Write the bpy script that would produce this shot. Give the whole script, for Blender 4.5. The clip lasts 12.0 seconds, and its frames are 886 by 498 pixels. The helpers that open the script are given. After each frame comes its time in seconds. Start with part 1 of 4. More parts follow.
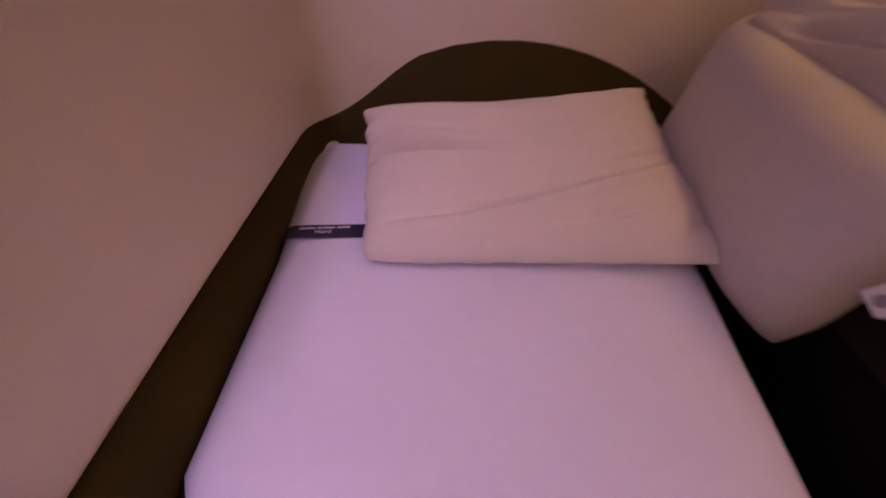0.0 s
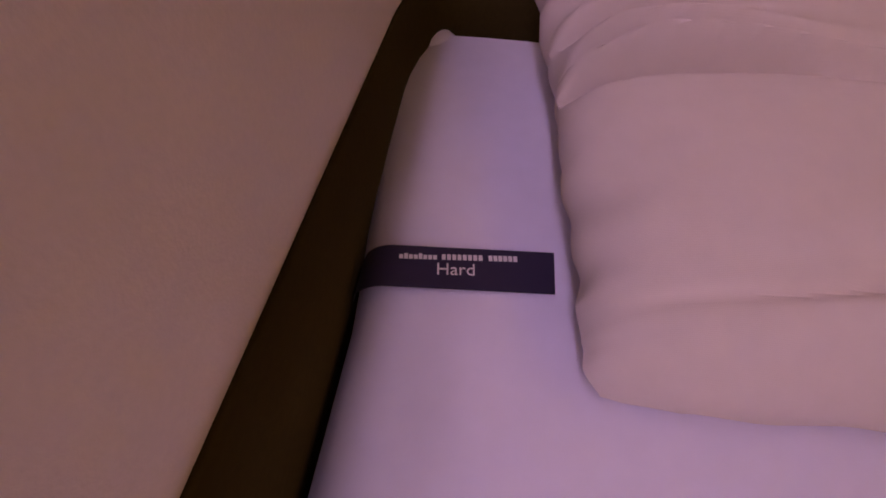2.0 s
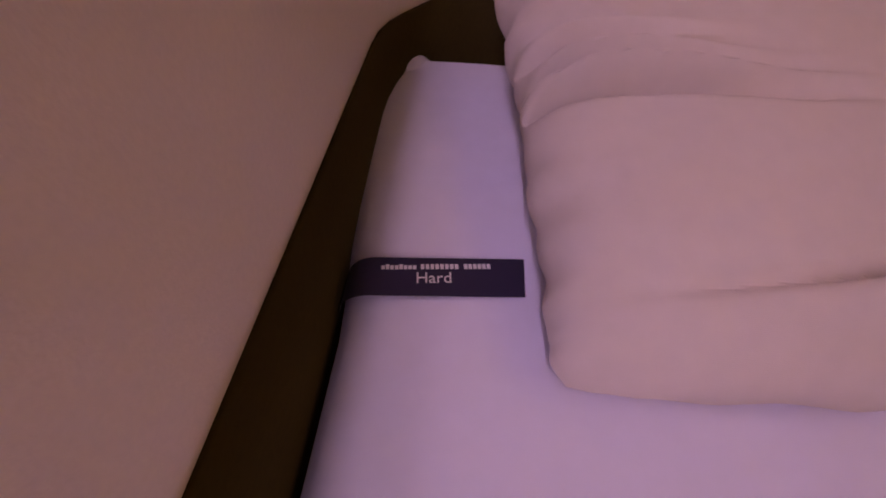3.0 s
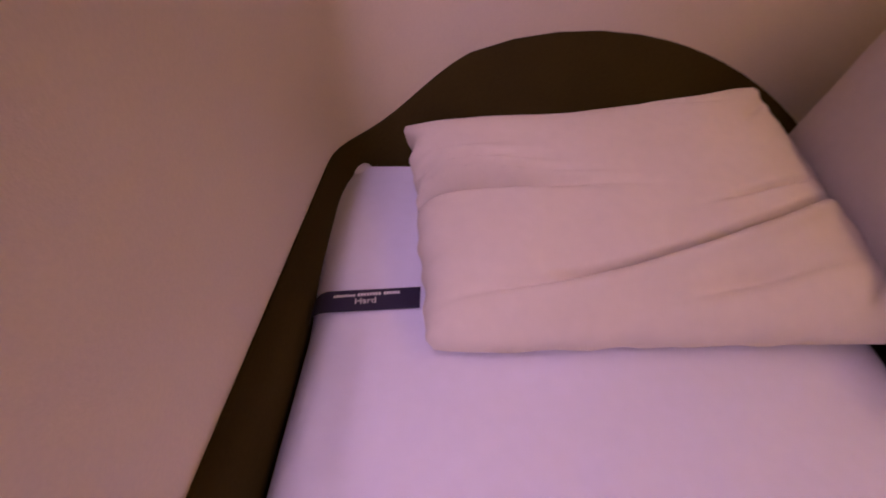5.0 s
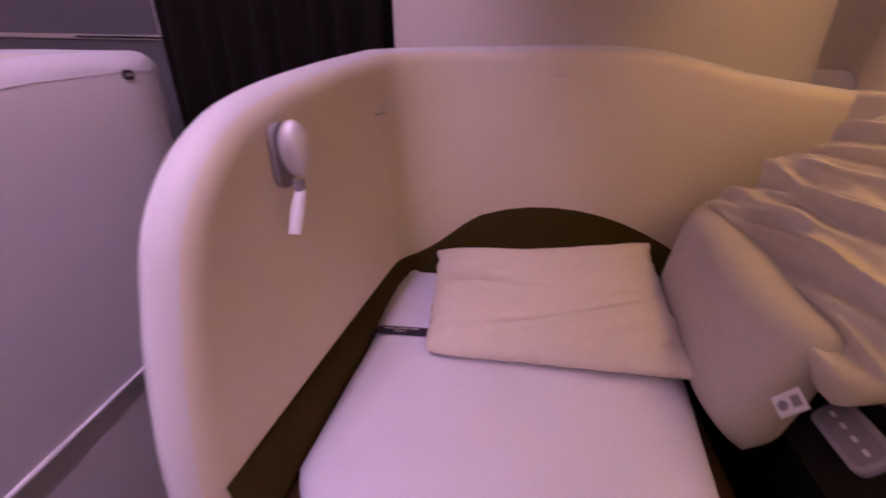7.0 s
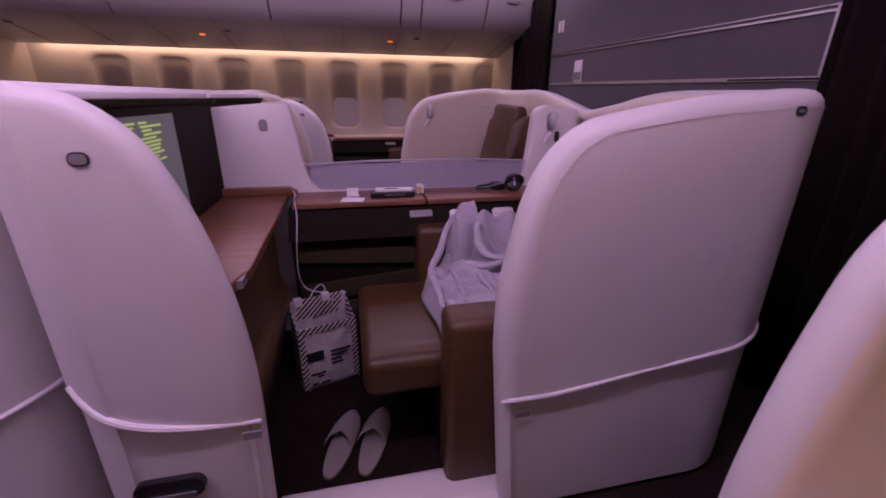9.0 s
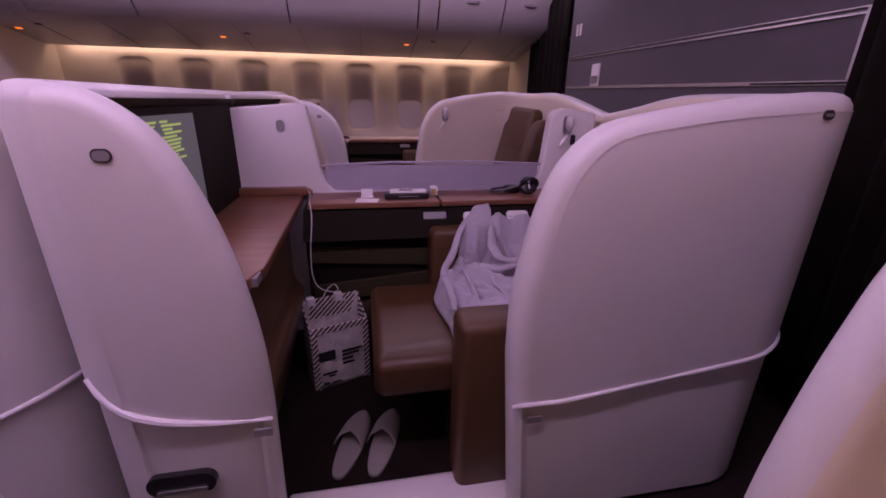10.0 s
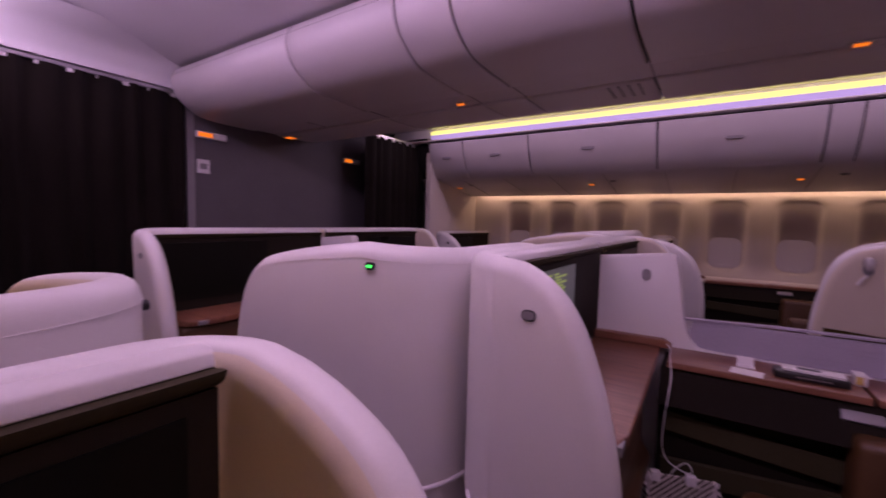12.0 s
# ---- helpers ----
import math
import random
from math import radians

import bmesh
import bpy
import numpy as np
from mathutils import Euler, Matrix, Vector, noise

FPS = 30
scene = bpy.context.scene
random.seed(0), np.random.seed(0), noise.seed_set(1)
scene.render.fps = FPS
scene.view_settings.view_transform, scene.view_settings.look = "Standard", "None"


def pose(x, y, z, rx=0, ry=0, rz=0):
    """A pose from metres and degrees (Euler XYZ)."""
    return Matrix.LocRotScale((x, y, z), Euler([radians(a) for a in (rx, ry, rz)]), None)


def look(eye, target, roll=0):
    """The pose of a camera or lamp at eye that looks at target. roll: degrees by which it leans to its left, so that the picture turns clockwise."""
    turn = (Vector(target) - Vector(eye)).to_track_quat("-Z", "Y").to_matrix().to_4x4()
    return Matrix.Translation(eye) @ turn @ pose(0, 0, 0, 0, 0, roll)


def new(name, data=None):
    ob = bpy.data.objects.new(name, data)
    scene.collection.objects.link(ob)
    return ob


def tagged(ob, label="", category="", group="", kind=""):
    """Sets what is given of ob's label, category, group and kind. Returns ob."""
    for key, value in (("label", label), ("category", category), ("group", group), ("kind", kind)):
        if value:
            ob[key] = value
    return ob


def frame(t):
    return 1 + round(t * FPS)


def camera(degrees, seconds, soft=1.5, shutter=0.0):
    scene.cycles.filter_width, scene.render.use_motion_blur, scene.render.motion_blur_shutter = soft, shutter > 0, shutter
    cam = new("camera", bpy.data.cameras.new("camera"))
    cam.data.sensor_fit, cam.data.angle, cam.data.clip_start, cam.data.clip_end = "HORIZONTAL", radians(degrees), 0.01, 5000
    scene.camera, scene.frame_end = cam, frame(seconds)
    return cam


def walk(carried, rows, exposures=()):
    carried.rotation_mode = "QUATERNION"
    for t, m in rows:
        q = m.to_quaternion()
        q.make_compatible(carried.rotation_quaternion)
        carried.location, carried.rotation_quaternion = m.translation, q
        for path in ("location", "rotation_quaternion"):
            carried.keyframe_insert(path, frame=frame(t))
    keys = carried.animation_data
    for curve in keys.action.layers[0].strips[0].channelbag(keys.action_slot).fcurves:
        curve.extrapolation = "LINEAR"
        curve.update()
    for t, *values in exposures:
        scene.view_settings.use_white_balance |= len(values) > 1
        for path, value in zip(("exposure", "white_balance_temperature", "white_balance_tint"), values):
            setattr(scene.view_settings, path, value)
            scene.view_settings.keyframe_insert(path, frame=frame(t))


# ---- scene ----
cam = camera(94.4, 12.0, soft=1.7, shutter=0.35)
PATH = [
    (0, (2.004, 0.078, 1.025), (2.059, 1.558, -0.319), 3.6),
    (0.5, (1.902, 0.284, 0.909), (1.784, 1.587, -0.603), 4.9),
    (1, (1.857, 0.384, 0.859), (1.684, 1.537, -0.766), 2.6),
    (1.5, (1.838, 0.429, 0.832), (1.745, 1.557, -0.817), 3.9),
    (2, (1.829, 0.442, 0.827), (1.745, 1.562, -0.828), 3.5),
    (2.5, (1.829, 0.442, 0.827), (1.746, 1.571, -0.821), 2.8),
    (3, (1.837, 0.427, 0.845), (1.806, 1.609, -0.768), 3.8),
    (3.2, (1.847, 0.41, 0.865), (1.825, 1.625, -0.724), 3.2),
    (4.8, (1.892, 0.309, 0.958), (1.894, 1.709, -0.471), 1.6),
    (5, (1.915, 0.273, 0.988), (1.939, 1.703, -0.411), 1.6),
    (5.5, (1.997, 0.146, 1.053), (2.107, 1.681, -0.224), 1.1),
    (6, (2.082, 0.012, 1.124), (2.167, 1.659, -0.007), -0.5),
    (6.5, (2.106, -0.105, 1.163), (2.042, 1.651, 0.207), -0.3),
    (7, (2.078, -0.173, 1.174), (1.729, 1.606, 0.329), 0.3),
    (7.5, (2.024, -0.235, 1.168), (1.082, 1.358, 0.408), -0.2),
    (7.7, (2.008, -0.253, 1.183), (0.813, 1.146, 0.401), -1.0),
    (9.3, (1.987, -0.361, 1.152), (0.142, 0.002, 0.47), 1.1),
    (9.5, (1.986, -0.36, 1.152), (0.142, -0.001, 0.466), 1.0),
    (10, (1.984, -0.357, 1.15), (0.137, -0.003, 0.472), 1.1),
    (10.5, (1.986, -0.364, 1.16), (0.079, -0.112, 0.612), 0.3),
    (11, (1.98, -0.396, 1.213), (0.013, -0.534, 0.877), -0.5),
    (11.5, (1.986, -0.435, 1.243), (0.113, -1.106, 1.035), -0.3),
    (12, (1.995, -0.487, 1.248), (0.325, -1.577, 1.11), 1.4),
]
walk(cam, [(t, look(eye, target, roll)) for t, eye, target, roll in PATH], exposures=[(0, -0.22, 6500, 10), (1.0, -0.40, 6500, 10), (3.2, -0.35, 6500, 10), (4.8, 0.0, 6500, 10), (6.2, 0.16, 6500, 10), (7.7, -0.08, 6500, 10), (9.3, -0.22, 6500, 10), (10.5, -0.36, 6650, 10), (12, -0.66, 6900, 10)])

# ---- world and large lights ----
world = bpy.data.worlds.new("cabin_night")
scene.world = world
world.use_nodes = True
world.node_tree.nodes["Background"].inputs[0].default_value = (0.02, 0.015, 0.03, 1)
world.node_tree.nodes["Background"].inputs[1].default_value = 0.05


def area_lamp(name, m, sx, sy, watts, colour):
    d = bpy.data.lights.new(name, "AREA")
    d.shape, d.size, d.size_y, d.energy, d.color = "RECTANGLE", sx, sy, watts, colour
    ob = new(name, d)
    ob.matrix_world = m
    return ob


MOOD = (0.775, 0.515, 0.86)
WARM = (1.0, 0.61, 0.47)
GOLD = (1.0, 0.56, 0.25)
# ceiling mood strips in the coves above the lockers, washing the ceiling and the aisles
area_lamp("ceiling_mood_light", pose(1.66, -1.4, 2.250), 0.07, 3.4, 30, MOOD)
area_lamp("ceiling_mood_light", pose(-1.38, -0.9, 2.285), 0.16, 4.4, 23, MOOD)
area_lamp("cove_mood_light", pose(1.66, -1.3, 2.19, 0, 112, 0), 0.05, 4.8, 30, MOOD)
area_lamp("cove_mood_light", pose(-1.66, -0.95, 2.19, 0, -112, 0), 0.05, 4.2, 12, MOOD)
# warm sidewall wash out of the gap above the windows
area_lamp("side_wash_and_fill_light", pose(-2.785, -0.95, 1.615, 0, 22, 0), 0.05, 4.2, 6.0, WARM)
# unseen fill below the gap, turned aft to warm the window suite's head wall
area_lamp("side_wash_and_fill_light", pose(2.765, -2.10, 1.553, 55, -4, 0), 0.05, 1.9, 7.0, GOLD)
# port side of the wash, in its gap
area_lamp("side_wash_and_fill_light", pose(2.787, -0.05, 1.615, 0, -14, 0), 0.05, 2.2, 4.8, GOLD)

# ---- materials ----


def nodes_of(name):
    m = bpy.data.materials.new(name)
    m.use_nodes = True
    n = m.node_tree.nodes
    return m, n, m.node_tree.links, n["Principled BSDF"]


def surface(name, base, rough=0.5, metal=0.0, vary=0.08, big=4.0, fine=120.0, bump=0.15, bump_at=None, sheen=0.0, coat=0.0, deep=0.001):
    """Colour that drifts at two scales, with fine relief."""
    m, n, l, b = nodes_of(name)
    co = n.new("ShaderNodeTexCoord")
    n1, n2 = n.new("ShaderNodeTexNoise"), n.new("ShaderNodeTexNoise")
    n1.inputs["Scale"].default_value, n1.inputs["Detail"].default_value = big, 4
    n2.inputs["Scale"].default_value, n2.inputs["Detail"].default_value = fine, 3
    l.new(co.outputs["Object"], n1.inputs["Vector"])
    l.new(co.outputs["Object"], n2.inputs["Vector"])
    mix = n.new("ShaderNodeMix")
    mix.data_type = "FLOAT"
    mix.inputs[0].default_value = 0.4
    l.new(n1.outputs["Fac"], mix.inputs[2])
    l.new(n2.outputs["Fac"], mix.inputs[3])
    ramp = n.new("ShaderNodeValToRGB")
    ramp.color_ramp.elements[0].position, ramp.color_ramp.elements[1].position = 0.3, 0.7
    ramp.color_ramp.elements[0].color = (*[c * (1 - vary) for c in base], 1)
    ramp.color_ramp.elements[1].color = (*[min(1, c * (1 + vary)) for c in base], 1)
    l.new(mix.outputs[0], ramp.inputs["Fac"])
    l.new(ramp.outputs["Color"], b.inputs["Base Color"])
    mr = n.new("ShaderNodeMapRange")
    mr.inputs["To Min"].default_value, mr.inputs["To Max"].default_value = max(0.03, rough - 0.07), min(1, rough + 0.07)
    l.new(n1.outputs["Fac"], mr.inputs["Value"])
    l.new(mr.outputs["Result"], b.inputs["Roughness"])
    b.inputs["Metallic"].default_value = metal
    b.inputs["Sheen Weight"].default_value = sheen
    b.inputs["Coat Weight"].default_value = coat
    if bump:
        bp = n.new("ShaderNodeBump")
        bp.inputs["Strength"].default_value, bp.inputs["Distance"].default_value = bump, deep
        if bump_at:
            n3 = n.new("ShaderNodeTexNoise")
            n3.inputs["Scale"].default_value = bump_at
            l.new(co.outputs["Object"], n3.inputs["Vector"])
            l.new(n3.outputs["Fac"], bp.inputs["Height"])
        else:
            l.new(n2.outputs["Fac"], bp.inputs["Height"])
        l.new(bp.outputs["Normal"], b.inputs["Normal"])
    return m


def woven(name, base, scale=900.0, rough=0.9, vary=0.06):
    """Cloth with crossing threads."""
    m = surface(name, base, rough, vary=vary, big=6, fine=60, bump=0, sheen=0.06)
    n, l = m.node_tree.nodes, m.node_tree.links
    co = n.new("ShaderNodeTexCoord")
    w1, w2 = n.new("ShaderNodeTexWave"), n.new("ShaderNodeTexWave")
    w1.bands_direction, w2.bands_direction = "X", "Y"
    add = n.new("ShaderNodeMath")
    for w in (w1, w2):
        w.inputs["Scale"].default_value, w.inputs["Distortion"].default_value = scale / 6.0, 1.5
        l.new(co.outputs["Object"], w.inputs["Vector"])
    l.new(w1.outputs["Fac"], add.inputs[0])
    l.new(w2.outputs["Fac"], add.inputs[1])
    bp = n.new("ShaderNodeBump")
    bp.inputs["Strength"].default_value, bp.inputs["Distance"].default_value = 0.12, 0.0004
    l.new(add.outputs[0], bp.inputs["Height"])
    l.new(bp.outputs["Normal"], n["Principled BSDF"].inputs["Normal"])
    return m


def wood(name, dark, light, rough=0.35):
    m, n, l, b = nodes_of(name)
    co, mp = n.new("ShaderNodeTexCoord"), n.new("ShaderNodeMapping")
    mp.inputs["Scale"].default_value = (26, 3, 26)
    t = n.new("ShaderNodeTexNoise")
    t.inputs["Scale"].default_value, t.inputs["Detail"].default_value, t.inputs["Distortion"].default_value = 1.6, 8, 1.2
    l.new(co.outputs["Object"], mp.inputs["Vector"])
    l.new(mp.outputs["Vector"], t.inputs["Vector"])
    r = n.new("ShaderNodeValToRGB")
    r.color_ramp.elements[0].position, r.color_ramp.elements[1].position = 0.3, 0.72
    r.color_ramp.elements[0].color, r.color_ramp.elements[1].color = (*dark, 1), (*light, 1)
    l.new(t.outputs["Fac"], r.inputs["Fac"])
    l.new(r.outputs["Color"], b.inputs["Base Color"])
    b.inputs["Roughness"].default_value = rough
    bp = n.new("ShaderNodeBump")
    bp.inputs["Strength"].default_value, bp.inputs["Distance"].default_value = 0.08, 0.0006
    l.new(t.outputs["Fac"], bp.inputs["Height"])
    l.new(bp.outputs["Normal"], b.inputs["Normal"])
    return m


def glow(name, colour, strength):
    m, n, l, b = nodes_of(name)
    b.inputs["Base Color"].default_value = (*[c * 0.3 for c in colour], 1)
    b.inputs["Emission Color"].default_value, b.inputs["Emission Strength"].default_value = (*colour, 1), strength
    return m


SHELL = surface("shell_paint", (0.70, 0.67, 0.665), 0.42, vary=0.05, big=2.5, fine=300, bump=0.12, bump_at=700)
# same white shell; the warm light on the inner faces is put into its colour
SHELL_IN = surface("shell_inner_warm_lit", (0.715, 0.64, 0.52), 0.5, vary=0.06, big=2.5, fine=300, bump=0.15, bump_at=600)
SHELL_LOW = surface("shell_kick_paint", (0.66, 0.6, 0.58), 0.5, vary=0.07, big=3, fine=250, bump=0.15, bump_at=600)
BEAD = surface("bead_trim", (0.78, 0.74, 0.76), 0.3, vary=0.03, bump=0)
LINER = surface("olive_liner", (0.042, 0.030, 0.006), 0.8, vary=0.2, big=7, fine=180, bump=0.2)
SHEET = woven("mattress_cover", (0.78, 0.77, 0.9), 2600, 0.85, 0.03)
PILLOW = woven("pillow_cloth", (0.74, 0.665, 0.58), 2200, 0.9, 0.05)
PILLOW_GREY = woven("grey_pillow_cloth", (0.60, 0.545, 0.46), 2000, 0.92, 0.06)
PILLOW_BEIGE = woven("beige_pillow_cloth", (0.66, 0.59, 0.47), 2000, 0.9, 0.07)
BLANKET = woven("blanket_cloth", (0.42, 0.39, 0.44), 700, 0.95, 0.08)
LEATHER = surface("brown_leather", (0.080, 0.038, 0.014), 0.47, vary=0.15, big=6, fine=200, bump=0.35, bump_at=420, coat=0.06)
DARK = surface("dark_panel", (0.012, 0.009, 0.006), 0.8, vary=0.15, bump=0.1)
SURROUND = surface("monitor_surround", (0.019, 0.015, 0.010), 0.7, vary=0.15, bump=0.15)
OLIVE = surface("olive_panel", (0.045, 0.038, 0.02), 0.65, vary=0.15, bump=0.15)
WOOD = wood("console_wood", (0.15, 0.06, 0.033), (0.26, 0.115, 0.068))
CARPET = surface("carpet", (0.02, 0.014, 0.012), 0.95, vary=0.35, big=9, fine=420, bump=0.8, deep=0.004)
CHROME = surface("brushed_metal", (0.78, 0.76, 0.77), 0.38, metal=1.0, vary=0.04, bump=0.05)
SATIN = surface("satin_metal", (0.66, 0.63, 0.64), 0.42, metal=0.35, vary=0.04, bump=0.05)
SIDEWALL = surface("sidewall_panel", (0.72, 0.66, 0.6), 0.55, vary=0.05, big=3, fine=260, bump=0.12, bump_at=500)
BIN = surface("bin_plastic", (0.54, 0.505, 0.52), 0.4, vary=0.05, big=2, fine=250, bump=0.1, bump_at=500)
CEIL = surface("ceiling_panel", (0.78, 0.76, 0.8), 0.5, vary=0.04, big=2, fine=200, bump=0.08)
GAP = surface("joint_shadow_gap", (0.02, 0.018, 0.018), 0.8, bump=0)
GREYWALL = woven("bulkhead_fabric", (0.11, 0.1, 0.11), 500, 0.8, 0.1)
CURTAIN = woven("curtain_cloth", (0.010, 0.0075, 0.006), 500, 0.95, 0.2)
SILVER = surface("silver_trim", (0.55, 0.53, 0.56), 0.3, metal=0.8, vary=0.05, bump=0.05)
PLASTIC_W = surface("white_plastic", (0.75, 0.72, 0.74), 0.4, vary=0.03, bump=0.05)
PLASTIC_G = surface("grey_plastic", (0.25, 0.235, 0.25), 0.4, vary=0.06, bump=0.05)
PLASTIC_B = surface("black_plastic", (0.015, 0.014, 0.016), 0.35, vary=0.1, bump=0.05)
NAVY = woven("navy_tape", (0.022, 0.016, 0.045), 1500, 0.8, 0.1)
PAPER = surface("paper", (0.75, 0.72, 0.7), 0.7, vary=0.04, bump=0.05)
BLIND = surface("divider_blind", (0.34, 0.31, 0.38), 0.6, vary=0.08, bump=0.1)
SLIPPER = woven("slipper_towel", (0.30, 0.28, 0.26), 600, 0.95, 0.06)
AMBER = glow("amber_lamp", (1.0, 0.20, 0.015), 1.6)
GREEN = glow("green_lamp", (0.05, 1.0, 0.15), 3.0)
YELLOW = glow("bin_top_light", (1.0, 0.88, 0.25), 2.0)
VIOLET = glow("cove_violet_glow", (0.62, 0.45, 1.0), 0.9)
WARMGLOW = glow("sidewall_light", (1.0, 0.64, 0.48), 0.9)
SCREEN_OFF = surface("screen_glass", (0.008, 0.008, 0.006), 0.3, vary=0.05, bump=0)
SCREEN_ON = glow("screen_grey", (0.30, 0.29, 0.34), 0.22)
CURTAIN.node_tree.nodes["Principled BSDF"].inputs["Sheen Weight"].default_value = 0.02
for dull in (LINER, CURTAIN, CARPET, DARK, SURROUND, OLIVE, GAP, SCREEN_OFF):
    dull.node_tree.nodes["Principled BSDF"].inputs["Specular IOR Level"].default_value = 0.12
SCREEN_TXT = glow("screen_green", (0.62, 0.75, 0.22), 0.55)

# ---- mesh helpers ----


def part(name, bm, material, parent=None, label="", second=None, smooth=True, bevel=0.0, seg=3, angle=40):
    """Links a bmesh as one mesh object under a thing or a part."""
    bmesh.ops.recalc_face_normals(bm, faces=bm.faces)
    me = bpy.data.meshes.new(name)
    bm.to_mesh(me)
    bm.free()
    me.materials.append(material)
    if second:
        me.materials.append(second)
    for p in me.polygons:
        p.use_smooth = smooth
    ob = new(name, me)
    if smooth:
        me.set_sharp_from_angle(angle=radians(angle))
    if bevel:
        md = ob.modifiers.new("bevel", "BEVEL")
        md.width, md.segments, md.limit_method, md.angle_limit = bevel, seg, "ANGLE", radians(38)
        md.harden_normals = False
        if smooth:
            me.set_sharp_from_angle(angle=radians(179))
    if parent:
        ob.parent = parent
    if label:
        tagged(ob, label)
    return ob


def thing(name, label, category, group="", kind="", at=(0, 0, 0)):
    ob = new(name)
    ob.empty_display_size = 0.05
    ob.location = at
    return tagged(ob, label, category, group, kind)


def box(x0, x1, y0, y1, z0, z1):
    bm = bmesh.new()
    bmesh.ops.create_cube(bm, size=1)
    for v in bm.verts:
        v.co = ((x0 + x1) / 2 + v.co.x * (x1 - x0), (y0 + y1) / 2 + v.co.y * (y1 - y0), (z0 + z1) / 2 + v.co.z * (z1 - z0))
    return bm


def prism(points, axis, a, b):
    """A flat outline pushed from a to b along an axis; points give the other two coordinates in order."""
    bm = bmesh.new()

    def at(p, c):
        return {"x": (c, p[0], p[1]), "y": (p[0], c, p[1]), "z": (p[0], p[1], c)}[axis]
    lo = [bm.verts.new(at(p, a)) for p in points]
    hi = [bm.verts.new(at(p, b)) for p in points]
    bm.faces.new(lo)
    bm.faces.new(hi)
    for i in range(len(points)):
        j = (i + 1) % len(points)
        bm.faces.new((lo[i], lo[j], hi[j], hi[i]))
    return bm


def rounded(cx, cy, w, h, r, n=5):
    """Outline of a rounded rectangle."""
    out = []
    for k, (sx, sy) in enumerate(((1, 1), (-1, 1), (-1, -1), (1, -1))):
        for i in range(n + 1):
            a = math.pi / 2 * (k + i / n)
            out.append((cx + sx * (w / 2 - r) + r * math.cos(a), cy + sy * (h / 2 - r) + r * math.sin(a)))
    return out


def grid(rows, close=False):
    """A sheet through rows of points."""
    bm = bmesh.new()
    vs = [[bm.verts.new(p) for p in r] for r in rows]
    for a, b in zip(vs, vs[1:]):
        n = len(a)
        for i in range(n if close else n - 1):
            j = (i + 1) % n
            bm.faces.new((a[i], a[j], b[j], b[i]))
    return bm


def tube(points, r, sides=8, flat=1.0):
    """A round bar along points."""
    rows = []
    pts = [Vector(p) for p in points]
    for i, p in enumerate(pts):
        d = (pts[min(i + 1, len(pts) - 1)] - pts[max(i - 1, 0)]).normalized()
        u = d.cross(Vector((0, 0, 1)))
        u = Vector((1, 0, 0)) if u.length < 0.05 else u.normalized()
        w = u.cross(d).normalized()
        rr = r[i] if isinstance(r, (list, tuple)) else r
        rows.append([p + rr * (math.cos(a) * u + flat * math.sin(a) * w) for a in [math.tau * k / sides for k in range(sides)]])
    bm = grid(rows, close=True)
    bm.verts.ensure_lookup_table()
    for k in (0, len(rows) - 1):
        bm.faces.new([bm.verts[k * sides + i] for i in range(sides)])
    return bm


def curve(points, n):
    """n points along a smooth line through the given ones."""
    p = [Vector(q) for q in points]
    p = [2 * p[0] - p[1], *p, 2 * p[-1] - p[-2]]
    out = []
    for k in range(n):
        s = k / (n - 1) * (len(p) - 3)
        i = min(int(s), len(p) - 4)
        t = s - i
        a, b, c, d = p[i:i + 4]
        out.append(0.5 * (2 * b + (c - a) * t + (2 * a - 5 * b + 4 * c - d) * t * t + (3 * b - a - 3 * c + d) * t ** 3))
    return out


def solid(ob, thick, offset=0.0, bevel=0.0, seg=4):
    md = ob.modifiers.new("thickness", "SOLIDIFY")
    md.thickness, md.offset, md.use_even_offset = thick, offset, False
    if bevel:
        bv = ob.modifiers.new("round", "BEVEL")
        bv.width, bv.segments, bv.limit_method, bv.angle_limit = bevel, seg, "ANGLE", radians(55)
    ob.data.set_sharp_from_angle(angle=radians(179))
    return ob


